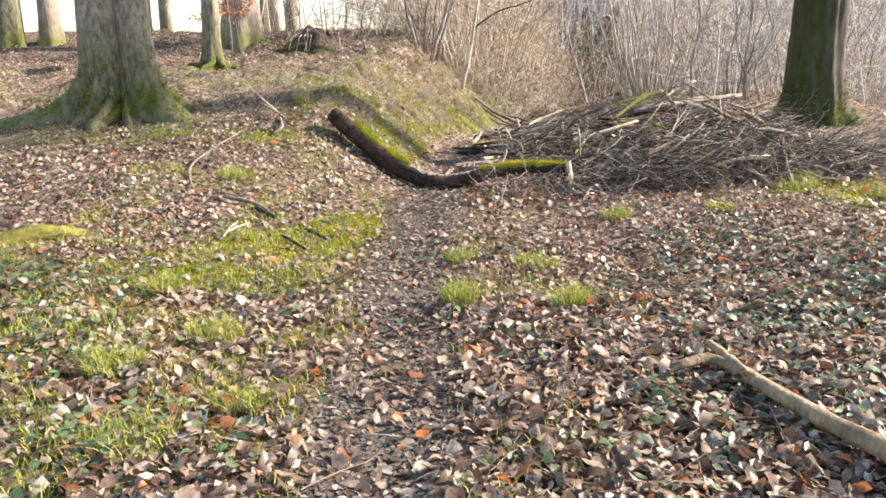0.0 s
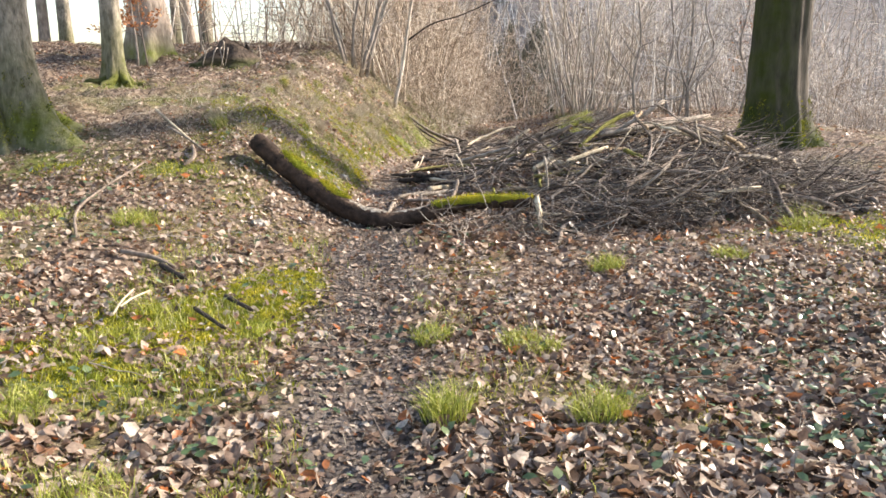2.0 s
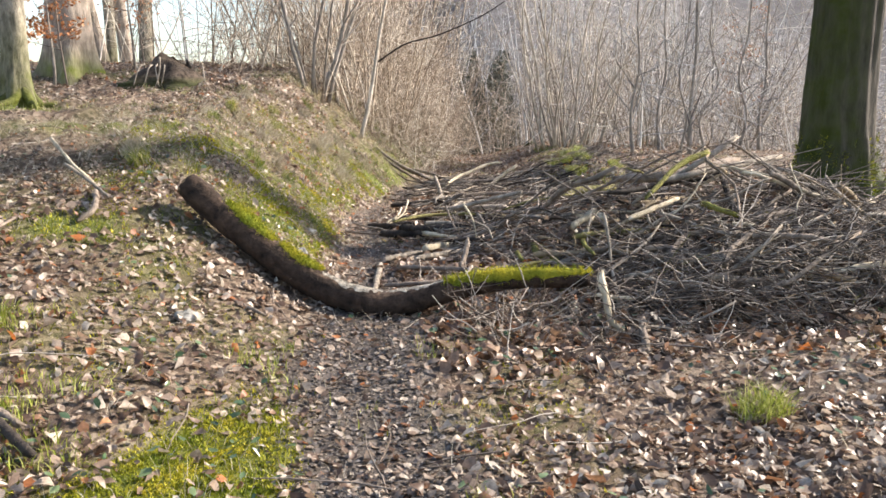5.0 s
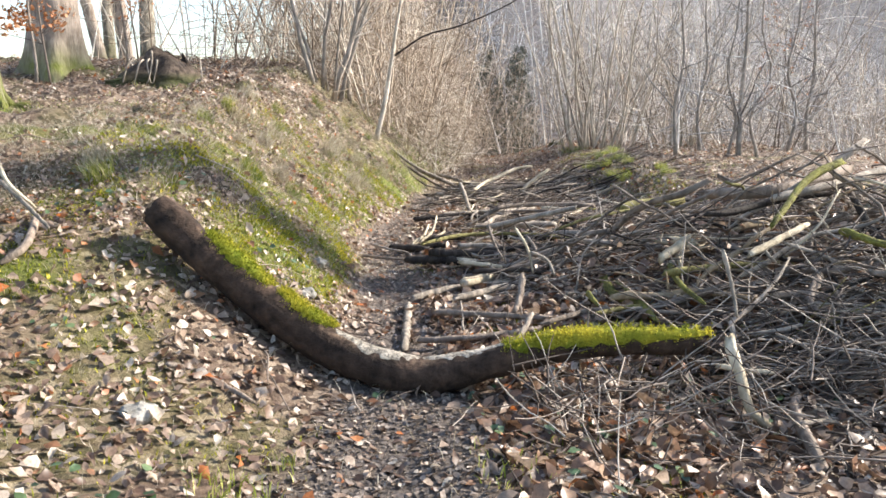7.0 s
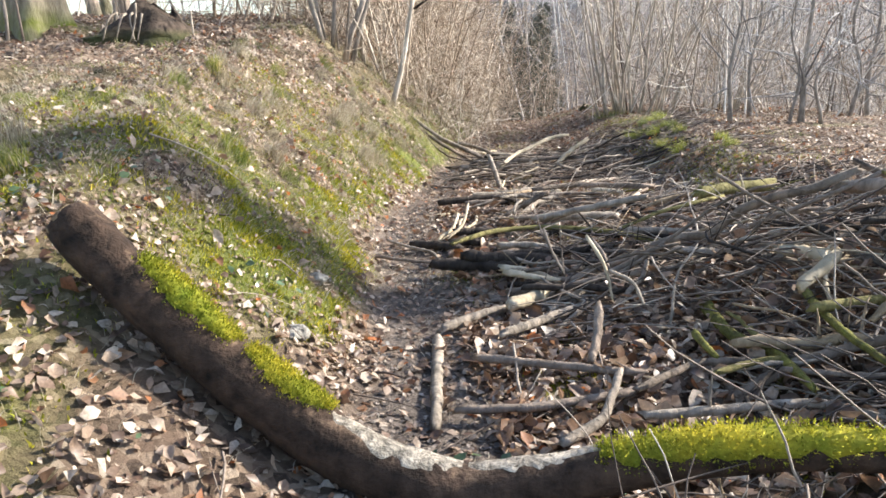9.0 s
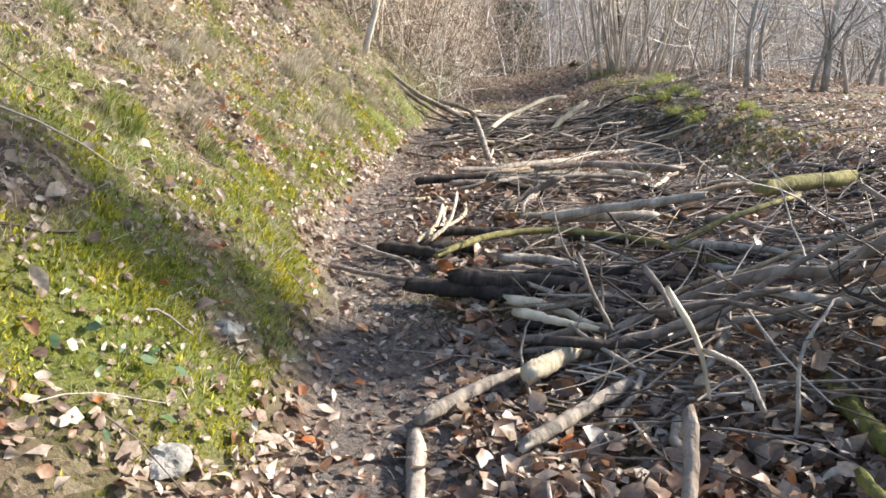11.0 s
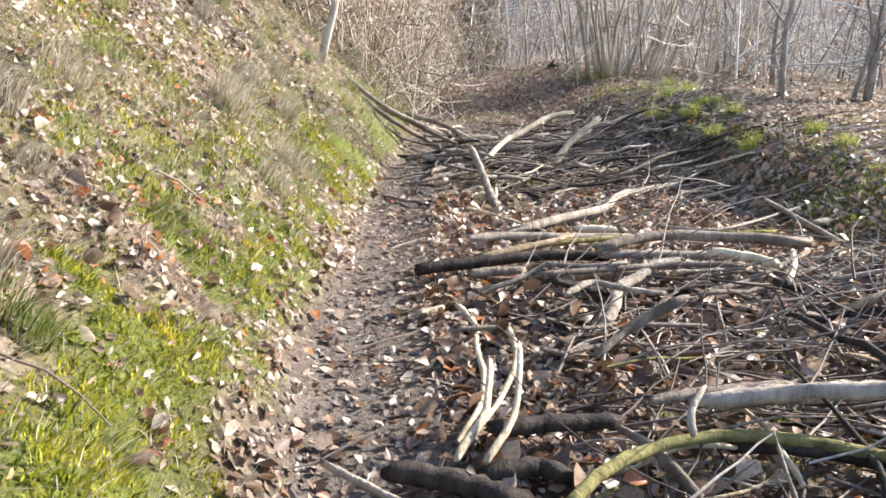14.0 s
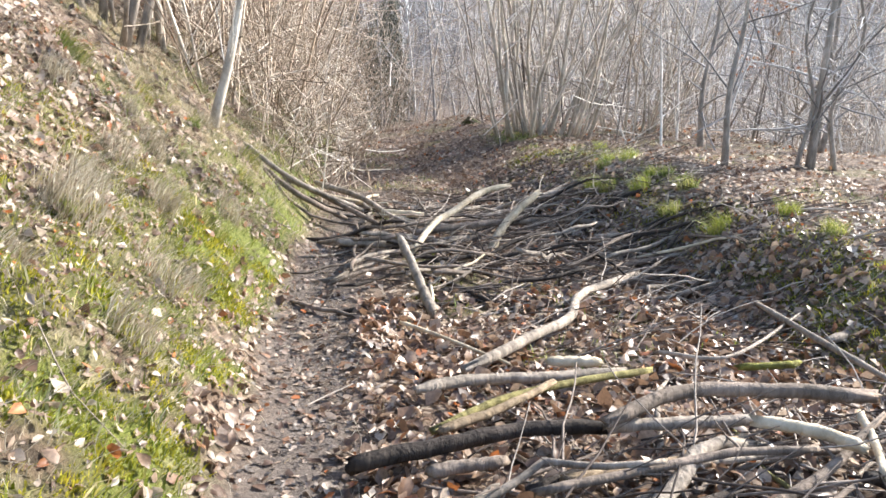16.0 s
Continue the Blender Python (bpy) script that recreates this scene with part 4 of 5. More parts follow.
def leafy_sapling(x, y, height, count, label):
    """A young beech that has kept its orange leaves."""
    z = float(terrain(x, y))
    t = thing("beech_sapling", label, "tree", "", "", (x, y, z))
    p = wander(np.array([[0, 0, -0.05], [0.2, 0.1, -0.05]]), np.array([[0.05, 0, 1.0], [-0.1, 0, 1.0]]), np.array([height, height * 0.8]), 9, 0.08)
    r = np.array([0.03, 0.022])[:, None] * np.linspace(1, 0.3, 9)[None]
    part("trunk", tube_arrays(p[0], r[0], 7), STEM, t)
    p1, r1 = offshoots(p, r, 14, 1.1, 0.75, 0.0, 0.45, 6)
    part("twig_spray", join([tube_arrays(p[1], r[1], 6), tube_arrays(p1, np.maximum(r1, 0.003), 4, False)]), TWIG, t)
    k = rng.integers(0, len(p1), count)
    c = p1[k, rng.integers(2, 6, count)] + rng.normal(size=(count, 3)) * 0.06
    lv = part("leaves", leaf_arrays(c[:, 0], c[:, 1], c[:, 2], rng.uniform(0.05, 0.1, count), rng.normal(size=(count, 3)), 0.5), ORANGE_LEAF, t, "withered orange beech leaves")
    tagged(lv, kind="stuff")
    return t


leafy_sapling(-5.45, 20.4, 3.2, 950, "beech sapling with withered orange leaves before the thick tree")
leafy_sapling(-4.4, 22.5, 2.6, 160, "thin beech sapling with a few orange leaves")
leafy_sapling(13.0, 27.5, 5.0, 300, "young beech with withered orange leaves at the wood's edge")

# ---------------------------------------------------------------- coppice and young trees by the path
coppice(-0.35, 21.9, 7, 0.055, 7, STEM, "many-stemmed shrub on the edge of the bank", 0.28, 0.35, PALE_TWIG, 12, 5)
bz = float(terrain(0.55, 21.4))
birch = young_tree([(0.5, 21.4, bz), (0.68, 21.4, bz + 0.7), (0.82, 21.4, bz + 1.5), (1.0, 21.5, bz + 2.6), (1.5, 21.8, bz + 5), (1.8, 22, bz + 7)], 0.05, 0.02, BIRCH, "pale young birch leaning out from the bank", 16, 1.3, PALE_TWIG, thin=0.18)
arm = curve_through([(0.4, 0.0, 1.75), (1.0, 0.0, 2.15), (1.7, -0.1, 2.35), (2.6, -0.2, 2.75), (3.3, -0.2, 3.2)], 14)
part("limb", tube_arrays(arm, np.linspace(0.022, 0.008, 14), 6), BRANCH_DARK, birch, "thin dark side limb")
coppice(0.2, 22.6, 4, 0.035, 5, BIRCH, "thin pale stems beside the leaning birch", 0.12, 0.3, PALE_TWIG, 10, 6)
coppice(7.1, 26.6, 30, 0.042, 6.5, BIRCH, "large fan of pale coppice stems beside the path", 0.5, 1.0, PALE_TWIG, 7, 7, 1.3)
coppice(10.3, 28.5, 18, 0.036, 6.5, BIRCH, "fan of coppice stems on the flat ground", 0.4, 0.7, GREY_TWIG, 10, 9, 1.2)
for i, (tx, ty, r, h, bow) in enumerate([(6.75, 21.0, 0.042, 8, 0.10), (8.15, 21.0, 0.055, 9, 0.05), (7.9, 21.0, 0.03, 7, -0.12), (8.6, 21.0, 0.035, 7, 0.25), (8.9, 24.2, 0.05, 9, 0.12), (10.8, 23.4, 0.05, 8, -0.15), (12.4, 25.0, 0.06, 9, 0.1)]):
    z0 = float(terrain(tx, ty))
    young_tree([(tx, ty, z0), (tx - bow, ty, z0 + h * 0.12), (tx + bow * 0.8, ty + 0.1, z0 + h * 0.25), (tx - bow * 0.5, ty + 0.1, z0 + h * 0.45), (tx + bow * 2, ty + 0.1, z0 + h)], r, r * 0.35, STEM, "slender dark young tree at the edge of the low bank", 30, 1.7, GREY_TWIG, seed=i)

# ---------------------------------------------------------------- the dense wood beyond


def thicket(m, place, height, radius, twig_count, twig_length, material, name, label, spread=0.14, second=2, fine=0.006):
    x, y = place(m)
    z = terrain(x, y) - 0.1
    k = len(x)
    d = np.stack([rng.normal(size=k) * spread, rng.normal(size=k) * spread, np.ones(k)], 1)
    p = wander(np.stack([x, y, z], 1), d, height * rng.uniform(0.5, 1.2, k), 8, 0.05, 0.03)
    r = (radius * rng.uniform(0.4, 1.3, k))[:, None] * np.linspace(1, 0.3, 8)[None]
    p1, r1 = offshoots(p, r, twig_count, twig_length, 0.84, 0.02, 0.5, 4, 0.06)
    chunks = [tube_arrays(p, r, 4, False), tube_arrays(p1, np.maximum(r1, fine), 3, False)]
    if second:
        p2, r2 = offshoots(p1, r1, second, twig_length * 0.65, 0.9, 0.0, 0.7, 3)
        chunks.append(tube_arrays(p2, np.maximum(r2, fine * 0.7), 3, False))
    return stuff(name, join(chunks), material, label, "undergrowth")


def left_wood(m):
    y = rng.uniform(22.6, 44, m)
    return bank_foot(y) - 0.5 - np.abs(rng.normal(size=m)) * 3.4, y


def right_wood(m):
    y = rng.uniform(25, 46, m)
    return right_edge(y) + 0.4 + rng.random(m) * (9 + 0.5 * y), y


def far_wood(m):
    a, r = np.radians(rng.uniform(-9, 62, m)), rng.uniform(44, 85, m)
    return r * np.sin(a), r * np.cos(a)


thicket(520, left_wood, 6.0, 0.019, 9, 1.4, RUST_TWIG, "sapling_thicket", "dense thicket of thin reddish-brown saplings", 0.3, 2, 0.008)
thicket(420, right_wood, 6.0, 0.026, 8, 1.6, PALE_TWIG, "hazel_thicket", "dense thicket of pale leafless hazel stems", 0.32, 2, 0.009)
thicket(60, lambda m: (rng.uniform(5, 13, m), rng.uniform(37, 48, m)), 5.0, 0.013, 12, 1.5, RUST_TWIG, "path_end_thicket", "tangle of thin saplings where the path disappears", 0.35, 2)
thicket(150, right_wood, 5.5, 0.013, 12, 1.5, RUST_TWIG, "mixed_thicket", "thin reddish saplings among the hazel", 0.3, 1, 0.009)
thicket(230, lambda m: (lambda y: (bank_foot(y) + 0.3 - np.abs(rng.normal(size=m)) * 1.6, y))(rng.uniform(22.2, 34, m)), 2.2, 0.010, 7, 0.8, RUST_TWIG, "bramble_thicket", "low tangle of thin brown shoots on the bank", 0.6, 1, 0.007)
thicket(460, far_wood, 10, 0.06, 9, 3.2, GREY_TWIG, "far_wood", "far leafless wood on the slope", 0.16, 1, 0.014)


def spruce(x, y, height, label, seed):
    """A dark conifer: trunk, drooping branches and sprays of needles."""
    t = thing("spruce", label, "tree", "spruces at the end of the path", "", (x, y, float(terrain(x, y))))
    part("trunk", tube_arrays(np.array([[0, 0, -0.1], [0, 0, height * 0.5], [0, 0, height]]), np.array([0.16, 0.1, 0.02]), 8), STEM, t)
    k = 90
    h = height * (0.06 + 0.9 * rng.random(k))
    a = rng.random(k) * 6.28
    ln = (height - h) * 0.28 + 0.25
    p = wander(np.stack([0 * h, 0 * h, h], 1), np.stack([np.cos(a), np.sin(a), -0.25 + 0 * a], 1), ln, 6, 0.06, -0.03)
    r = np.repeat(np.linspace(0.025, 0.006, 6)[None], k, 0)
    n = 5200
    c = p[rng.integers(0, k, n), rng.integers(1, 6, n)] + rng.normal(size=(n, 3)) * 0.12
    crown = fuzz(c, rng.normal(size=(n, 3)) * 0.6 + np.array([0, 0, -0.5]), rng.uniform(0.15, 0.4, n), np.full(n, 0.05))
    part("crown", join([tube_arrays(p, r, 4, False), crown]), NEEDLES, t, "dark green needles")


for i, (tx, ty, th) in enumerate([(9.0, 47, 4.5), (10.4, 50, 6), (7.9, 50, 5), (9.6, 54, 7), (11.6, 54, 7)]):
    spruce(tx, ty, th, "dark spruce at the far end of the path", i)

# ---------------------------------------------------------------- branches that lie singly
lying([(0.14, 11.61, -0.108), (0.06, 10.97, -0.11), (-0.0, 10.52, -0.111)], 0.037, 0.024, BRANCH_GREY, label='short grey stick lying along the trail')
lying([(0.72, 12.58, 0.029), (0.91, 12.52, 0.016), (1.08, 12.26, 0.003)], 0.032, 0.015, BRANCH_PALE, label='pale peeled stick without bark')
lying([(0.18, 11.68, -0.078), (0.4, 11.87, -0.073), (0.63, 12.0, -0.068)], 0.029, 0.027, BRANCH_GREY, label='grey weathered fallen branch')
lying([(0.63, 11.87, -0.007), (0.83, 12.04, -0.012), (1.02, 12.18, -0.016)], 0.045, 0.033, BRANCH_PALE, label='short yellow piece of split wood')
lying([(0.46, 11.33, 0.004), (0.74, 11.56, -0.001), (1.15, 11.87, -0.006)], 0.027, 0.027, BRANCH_GREY, label='grey weathered fallen branch')
lying([(0.92, 11.13, 0.203), (0.87, 10.99, 0.088), (0.81, 10.88, 0.011)], 0.026, 0.021, BRANCH_BROWN, label='brown bark-covered fallen branch')
lying([(0.27, 11.09, -0.024), (0.57, 10.91, -0.003), (1.02, 10.7, 0.018)], 0.023, 0.019, BRANCH_BROWN, label='brown bark-covered fallen branch', forks=2)
lying([(0.49, 10.22, -0.055), (0.67, 10.33, -0.029), (0.77, 10.47, 0.017), (0.86, 10.62, 0.074)], 0.025, 0.017, BRANCH_GREY, label='crooked pale grey branch')
lying([(1.67, 11.52, 0.106), (1.55, 10.94, 0.111), (1.62, 10.64, 0.116), (1.55, 10.22, 0.121)], 0.039, 0.021, BRANCH_MOSSY, label='branch wrapped in green moss')
lying([(1.34, 10.89, 0.134), (1.32, 10.72, 0.126), (1.32, 10.62, 0.118)], 0.021, 0.013, BRANCH_MOSSY, label='branch wrapped in green moss')
lying([(0.11, 10.61, -0.082), (0.45, 10.54, -0.05), (0.97, 10.59, -0.018)], 0.021, 0.019, BRANCH_BROWN, label='brown bark-covered fallen branch')
lying([(0.86, 10.31, -0.003), (1.19, 10.28, 0.019), (1.58, 10.25, 0.042), (1.75, 10.04, 0.064)], 0.022, 0.020, BRANCH_GREY, label='grey weathered fallen branch', forks=2)
lying([(0.89, 10.47, 0.042), (1.15, 10.63, 0.054), (1.34, 10.69, 0.066), (1.64, 10.63, 0.078)], 0.019, 0.018, BRANCH_BROWN, label='brown bark-covered fallen branch')
lying([(2.17, 11.62, 0.376), (2.26, 11.5, 0.386), (2.33, 11.32, 0.396)], 0.032, 0.043, BRANCH_PALE, label='bone-pale broken forked branch')
lying([(1.84, 10.84, 0.382), (1.95, 10.88, 0.436), (2.08, 10.94, 0.506)], 0.032, 0.033, BRANCH_PALE, label='bone-pale broken forked branch')
lying([(2.07, 11.16, 0.263), (1.9, 10.7, 0.273), (1.8, 10.36, 0.283), (1.73, 9.96, 0.294)], 0.027, 0.014, BRANCH_MOSSY, label='branch wrapped in green moss')
lying([(1.02, 11.27, 0.361), (1.13, 11.22, 0.31), (1.16, 11.12, 0.216)], 0.011, 0.009, BRANCH_GREY, label='grey weathered fallen branch')
lying([(0.93, 11.4, 0.52), (1.0, 11.3, 0.383), (1.02, 11.2, 0.226)], 0.012, 0.007, BRANCH_PALE, label='pale peeled stick without bark')
lying([(1.7, 12.92, 0.227), (2.27, 12.7, 0.221), (2.19, 11.83, 0.215)], 0.025, 0.012, BRANCH_GREY, label='grey weathered fallen branch')
lying([(1.26, 10.48, 0.1), (1.48, 10.55, 0.114), (1.7, 10.55, 0.128)], 0.017, 0.016, BRANCH_GREEN, label='long olive-green barked branch')
lying([(0.44, 13.12, 0.09), (0.63, 13.31, 0.098), (0.82, 13.45, 0.107), (1.13, 13.53, 0.115), (1.4, 13.48, 0.123), (1.68, 13.3, 0.131), (1.82, 13.07, 0.14), (1.95, 12.79, 0.148)], 0.020, 0.021, BRANCH_GREEN, label='long olive-green barked branch')
lying([(0.41, 13.74, -0.015), (0.55, 13.92, 0.035), (0.63, 14.14, 0.114)], 0.017, 0.013, BRANCH_PALE, label='pale peeled stick without bark')
lying([(0.48, 13.65, 0.02), (0.62, 13.81, 0.09), (0.71, 14.05, 0.221)], 0.014, 0.011, BRANCH_PALE, label='pale peeled stick without bark')
lying([(1.19, 13.68, 0.158), (1.49, 13.54, 0.247), (1.73, 13.35, 0.336), (1.98, 13.19, 0.426)], 0.030, 0.026, BRANCH_GREY, label='grey weathered fallen branch')
lying([(0.7, 12.32, 0.073), (0.84, 12.23, 0.068), (1.0, 12.14, 0.063)], 0.026, 0.014, BRANCH_PALE, label='peeled cream-coloured broken branch')
lying([(-0.14, 13.46, -0.077), (0.04, 13.32, -0.075), (0.23, 13.22, -0.072), (0.42, 13.16, -0.069)], 0.015, 0.012, BRANCH_BROWN, label='brown bark-covered fallen branch')
lying([(1.88, 12.79, 0.132), (1.96, 12.67, 0.147), (2.22, 12.64, 0.161)], 0.025, 0.022, BRANCH_GREY, label='grey weathered fallen branch')
lying([(2.68, 13.7, 0.359), (2.91, 13.76, 0.38), (3.46, 13.92, 0.401)], 0.054, 0.056, BRANCH_GREEN, label='thick olive-barked branch in the heap')
lying([(1.66, 12.79, 0.264), (1.85, 12.89, 0.304), (2.07, 13.01, 0.344), (2.75, 13.42, 0.384)], 0.014, 0.016, BRANCH_GREEN, label='long olive-green barked branch')
lying([(1.28, 13.08, 0.166), (1.39, 12.92, 0.152), (1.53, 12.73, 0.138)], 0.010, 0.007, BRANCH_GREY, label='grey weathered fallen branch', forks=1)
lying([(4.0, 17.25, -0.054), (3.54, 15.93, 0.03), (3.2, 14.9, 0.114)], 0.022, 0.013, BRANCH_GREY, label='grey weathered fallen branch')
lying([(1.26, 12.28, 0.292), (1.29, 12.16, 0.235), (1.28, 11.98, 0.17)], 0.017, 0.010, BRANCH_BROWN, label='brown bark-covered fallen branch')
lying([(0.88, 12.13, 0.407), (0.9, 12.0, 0.301), (0.94, 11.83, 0.193)], 0.011, 0.008, BRANCH_BROWN, label='brown bark-covered fallen branch')
lying([(0.77, 15.24, -0.087), (0.8, 14.96, -0.08), (0.73, 14.68, -0.072), (0.68, 14.36, -0.065), (0.59, 14.11, -0.058), (0.45, 13.89, -0.05)], 0.019, 0.013, BRANCH_PALE, label='crooked pale root-like stick')
lying([(0.68, 14.83, -0.047), (0.83, 14.8, -0.038), (0.92, 14.8, -0.029)], 0.013, 0.012, BRANCH_BROWN, label='brown bark-covered fallen branch')
lying([(0.91, 14.77, -0.03), (0.85, 14.47, -0.025), (0.7, 14.16, -0.02), (0.55, 13.93, -0.014)], 0.015, 0.010, BRANCH_PALE, label='crooked pale root-like stick')
lying([(0.56, 15.14, -0.091), (0.63, 15.17, -0.089), (0.69, 15.19, -0.086)], 0.021, 0.018, BRANCH_PALE, label='pale peeled stick without bark')
lying([(0.65, 15.2, -0.119), (0.58, 14.93, -0.11), (0.57, 14.72, -0.1)], 0.015, 0.009, BRANCH_PALE, label='pale peeled stick without bark')
lying([(1.13, 14.65, 0.178), (1.31, 14.8, 0.17), (1.43, 14.74, 0.163), (1.61, 14.66, 0.155)], 0.017, 0.014, BRANCH_GREY, label='grey weathered fallen branch')
lying([(1.08, 14.19, 0.095), (1.29, 14.27, 0.19), (1.47, 14.27, 0.286)], 0.018, 0.026, BRANCH_BROWN, label='rotten broken branch with mossy bark')
lying([(1.06, 13.7, 0.163), (1.28, 13.7, 0.179), (1.55, 13.67, 0.195)], 0.018, 0.022, BRANCH_BROWN, label='brown bark-covered fallen branch')
lying([(0.56, 13.82, 0.026), (0.75, 13.82, 0.031), (1.0, 13.8, 0.035)], 0.033, 0.029, BRANCH_DARK, label='black rotten log half sunk in leaves')
lying([(1.03, 13.39, 0.372), (0.97, 13.34, 0.338), (0.95, 13.29, 0.294)], 0.010, 0.012, BRANCH_GREY, label='grey weathered fallen branch')
lying([(0.67, 15.72, -0.061), (0.85, 15.73, -0.042), (1.09, 15.73, -0.023), (1.39, 15.74, -0.003), (1.77, 15.65, 0.016)], 0.038, 0.032, BRANCH_DARK, label='dark log end sticking out over the trail')
lying([(1.74, 15.6, 0.045), (2.04, 15.55, 0.051), (2.41, 15.48, 0.057)], 0.028, 0.026, BRANCH_GREY, label='pale grey log lying across the path')
lying([(1.16, 16.4, -0.088), (1.47, 16.48, -0.099), (1.88, 16.45, -0.109), (2.4, 16.45, -0.12)], 0.032, 0.029, BRANCH_GREY, label='grey weathered fallen branch')
lying([(1.54, 16.67, -0.121), (2.21, 17.18, -0.153), (2.65, 17.53, -0.185), (3.1, 18.13, -0.217), (3.99, 18.7, -0.248)], 0.035, 0.034, BRANCH_GREY, label='bent grey branch lying across the path')
lying([(1.81, 18.9, 0.084), (1.84, 18.54, -0.102), (1.84, 18.1, -0.289)], 0.033, 0.040, BRANCH_GREY, label='grey weathered fallen branch')
lying([(2.03, 19.28, -0.162), (2.44, 19.82, -0.005), (2.69, 20.02, 0.063), (3.11, 20.34, 0.193), (3.49, 20.48, 0.255)], 0.030, 0.032, BRANCH_PALE, label='pale peeled stick without bark')
lying([(1.97, 19.14, -0.275), (2.19, 18.77, -0.277), (2.36, 18.22, -0.28)], 0.025, 0.019, BRANCH_DARK, label='black rotten branch on the leaves')
lying([(1.49, 17.76, -0.229), (1.65, 17.3, -0.189), (1.82, 16.75, -0.15)], 0.015, 0.009, BRANCH_PALE, label='pale peeled stick without bark')
lying([(1.6, 20.17, -0.255), (2.13, 20.05, -0.258), (3.12, 20.27, -0.261)], 0.040, 0.033, BRANCH_GREY, label='grey weathered fallen branch')
lying([(2.42, 20.24, -0.182), (3.27, 20.35, -0.135), (4.1, 20.26, -0.089), (4.47, 19.61, -0.043)], 0.041, 0.029, BRANCH_BROWN, label='brown bark-covered fallen branch')
lying([(3.11, 19.97, -0.308), (3.39, 20.21, -0.082), (3.85, 20.47, 0.184)], 0.050, 0.035, BRANCH_PALE, label='pale peeled stick without bark')
lying([(3.86, 21.2, -0.182), (4.75, 21.49, 0.079), (5.36, 21.47, 0.339)], 0.035, 0.027, BRANCH_GREY, label='grey weathered fallen branch')
lying([(1.32, 22.0, 0.107), (1.69, 21.84, -0.062), (2.19, 20.69, -0.232)], 0.035, 0.026, BRANCH_BROWN, label='brown bark-covered fallen branch')
lying([(1.84, 22.59, -0.087), (2.26, 21.95, -0.149), (2.4, 20.32, -0.211)], 0.041, 0.027, BRANCH_GREY, label='grey weathered fallen branch')
lying([(0.91, 21.74, 0.363), (1.36, 21.07, 0.043), (1.94, 21.41, -0.277)], 0.034, 0.028, BRANCH_BROWN, label='brown bark-covered fallen branch')
lying([(0.86, 21.82, 0.495), (1.37, 21.5, 0.135), (2.17, 21.57, -0.225)], 0.031, 0.027, BRANCH_GREY, label='grey weathered fallen branch')
lying([(2.3, 21.16, -0.169), (2.66, 20.88, -0.142)], 0.040, 0.035, BRANCH_PALE, label='flat white piece of split wood')
lying([(2.02, 16.63, -0.099), (2.26, 16.53, -0.085)], 0.031, 0.029, BRANCH_PALE, label='short yellow cut piece of branch')
lying([(1.08, 15.92, -0.061), (1.44, 16.14, -0.075), (1.89, 16.3, -0.088), (2.52, 16.41, -0.102)], 0.022, 0.021, BRANCH_GREEN, label='long olive-green barked branch')
lying([(1.68, 15.52, 0.114), (2.12, 15.68, 0.124), (2.53, 15.6, 0.134), (2.97, 15.41, 0.144)], 0.033, 0.033, BRANCH_BROWN, label='brown bark-covered fallen branch')
lying([(0.94, 15.58, -0.043), (1.23, 15.55, -0.023)], 0.029, 0.025, BRANCH_BROWN, label='brown bark-covered fallen branch')
lying([(1.16, 15.14, 0.094), (1.62, 15.16, 0.107), (1.98, 15.17, 0.119), (2.33, 15.1, 0.132)], 0.018, 0.016, BRANCH_BROWN, label='brown bark-covered fallen branch', forks=2)
lying([(2.29, 15.37, 0.122), (2.46, 15.21, 0.131), (2.5, 15.05, 0.141)], 0.029, 0.026, BRANCH_PALE, label='broken pale branch with flaking bark')
lying([(3.96, 18.03, -0.251), (4.12, 18.01, -0.131), (4.44, 18.15, -0.011)], 0.023, 0.021, BRANCH_DARK, label='black rotten branch on the leaves')
lying([(1.54, 9.33, 0.263), (1.55, 9.22, 0.135), (1.54, 9.1, 0.005), (1.62, 9.03, -0.076)], 0.031, 0.019, BRANCH_PALE, label='pale forked branch at the foot of the heap')
lying([(1.58, 9.49, 0.077), (1.68, 9.39, 0.083), (1.8, 9.32, 0.089)], 0.016, 0.013, BRANCH_PALE, label='pale peeled stick without bark')
lying([(2.97, 10.6, 1.077), (2.66, 10.47, 0.975), (2.2, 10.1, 0.73)], 0.031, 0.018, BRANCH_MOSSY, label='branch wrapped in green moss')
lying([(2.33, 12.02, 0.299), (2.63, 11.69, 0.331)], 0.041, 0.034, BRANCH_PALE, label='pale peeled stick without bark')
lying([(2.06, 11.16, 0.263), (2.67, 11.67, 0.333)], 0.032, 0.030, BRANCH_PALE, label='pale peeled stick without bark')
lying([(1.83, 10.7, 0.316), (2.28, 10.7, 0.348), (2.71, 10.64, 0.38)], 0.028, 0.025, BRANCH_GREEN, label='long olive-green barked branch')
lying([(2.05, 10.05, 0.568), (2.61, 10.35, 0.697)], 0.024, 0.020, BRANCH_PALE, label='pale peeled stick without bark')
lying([(1.72, 9.78, 0.643), (1.73, 9.69, 0.486), (1.72, 9.58, 0.321)], 0.014, 0.009, BRANCH_GREY, label='grey weathered fallen branch')
lying([(2.59, 11.68, 0.731), (3.01, 11.33, 0.815), (4.18, 12.14, 0.898)], 0.043, 0.060, BRANCH_BROWN, label='brown bark-covered fallen branch')
lying([(2.74, 10.95, 0.796), (3.33, 11.1, 0.881), (4.55, 11.91, 0.966)], 0.032, 0.036, BRANCH_GREY, label='grey weathered fallen branch')
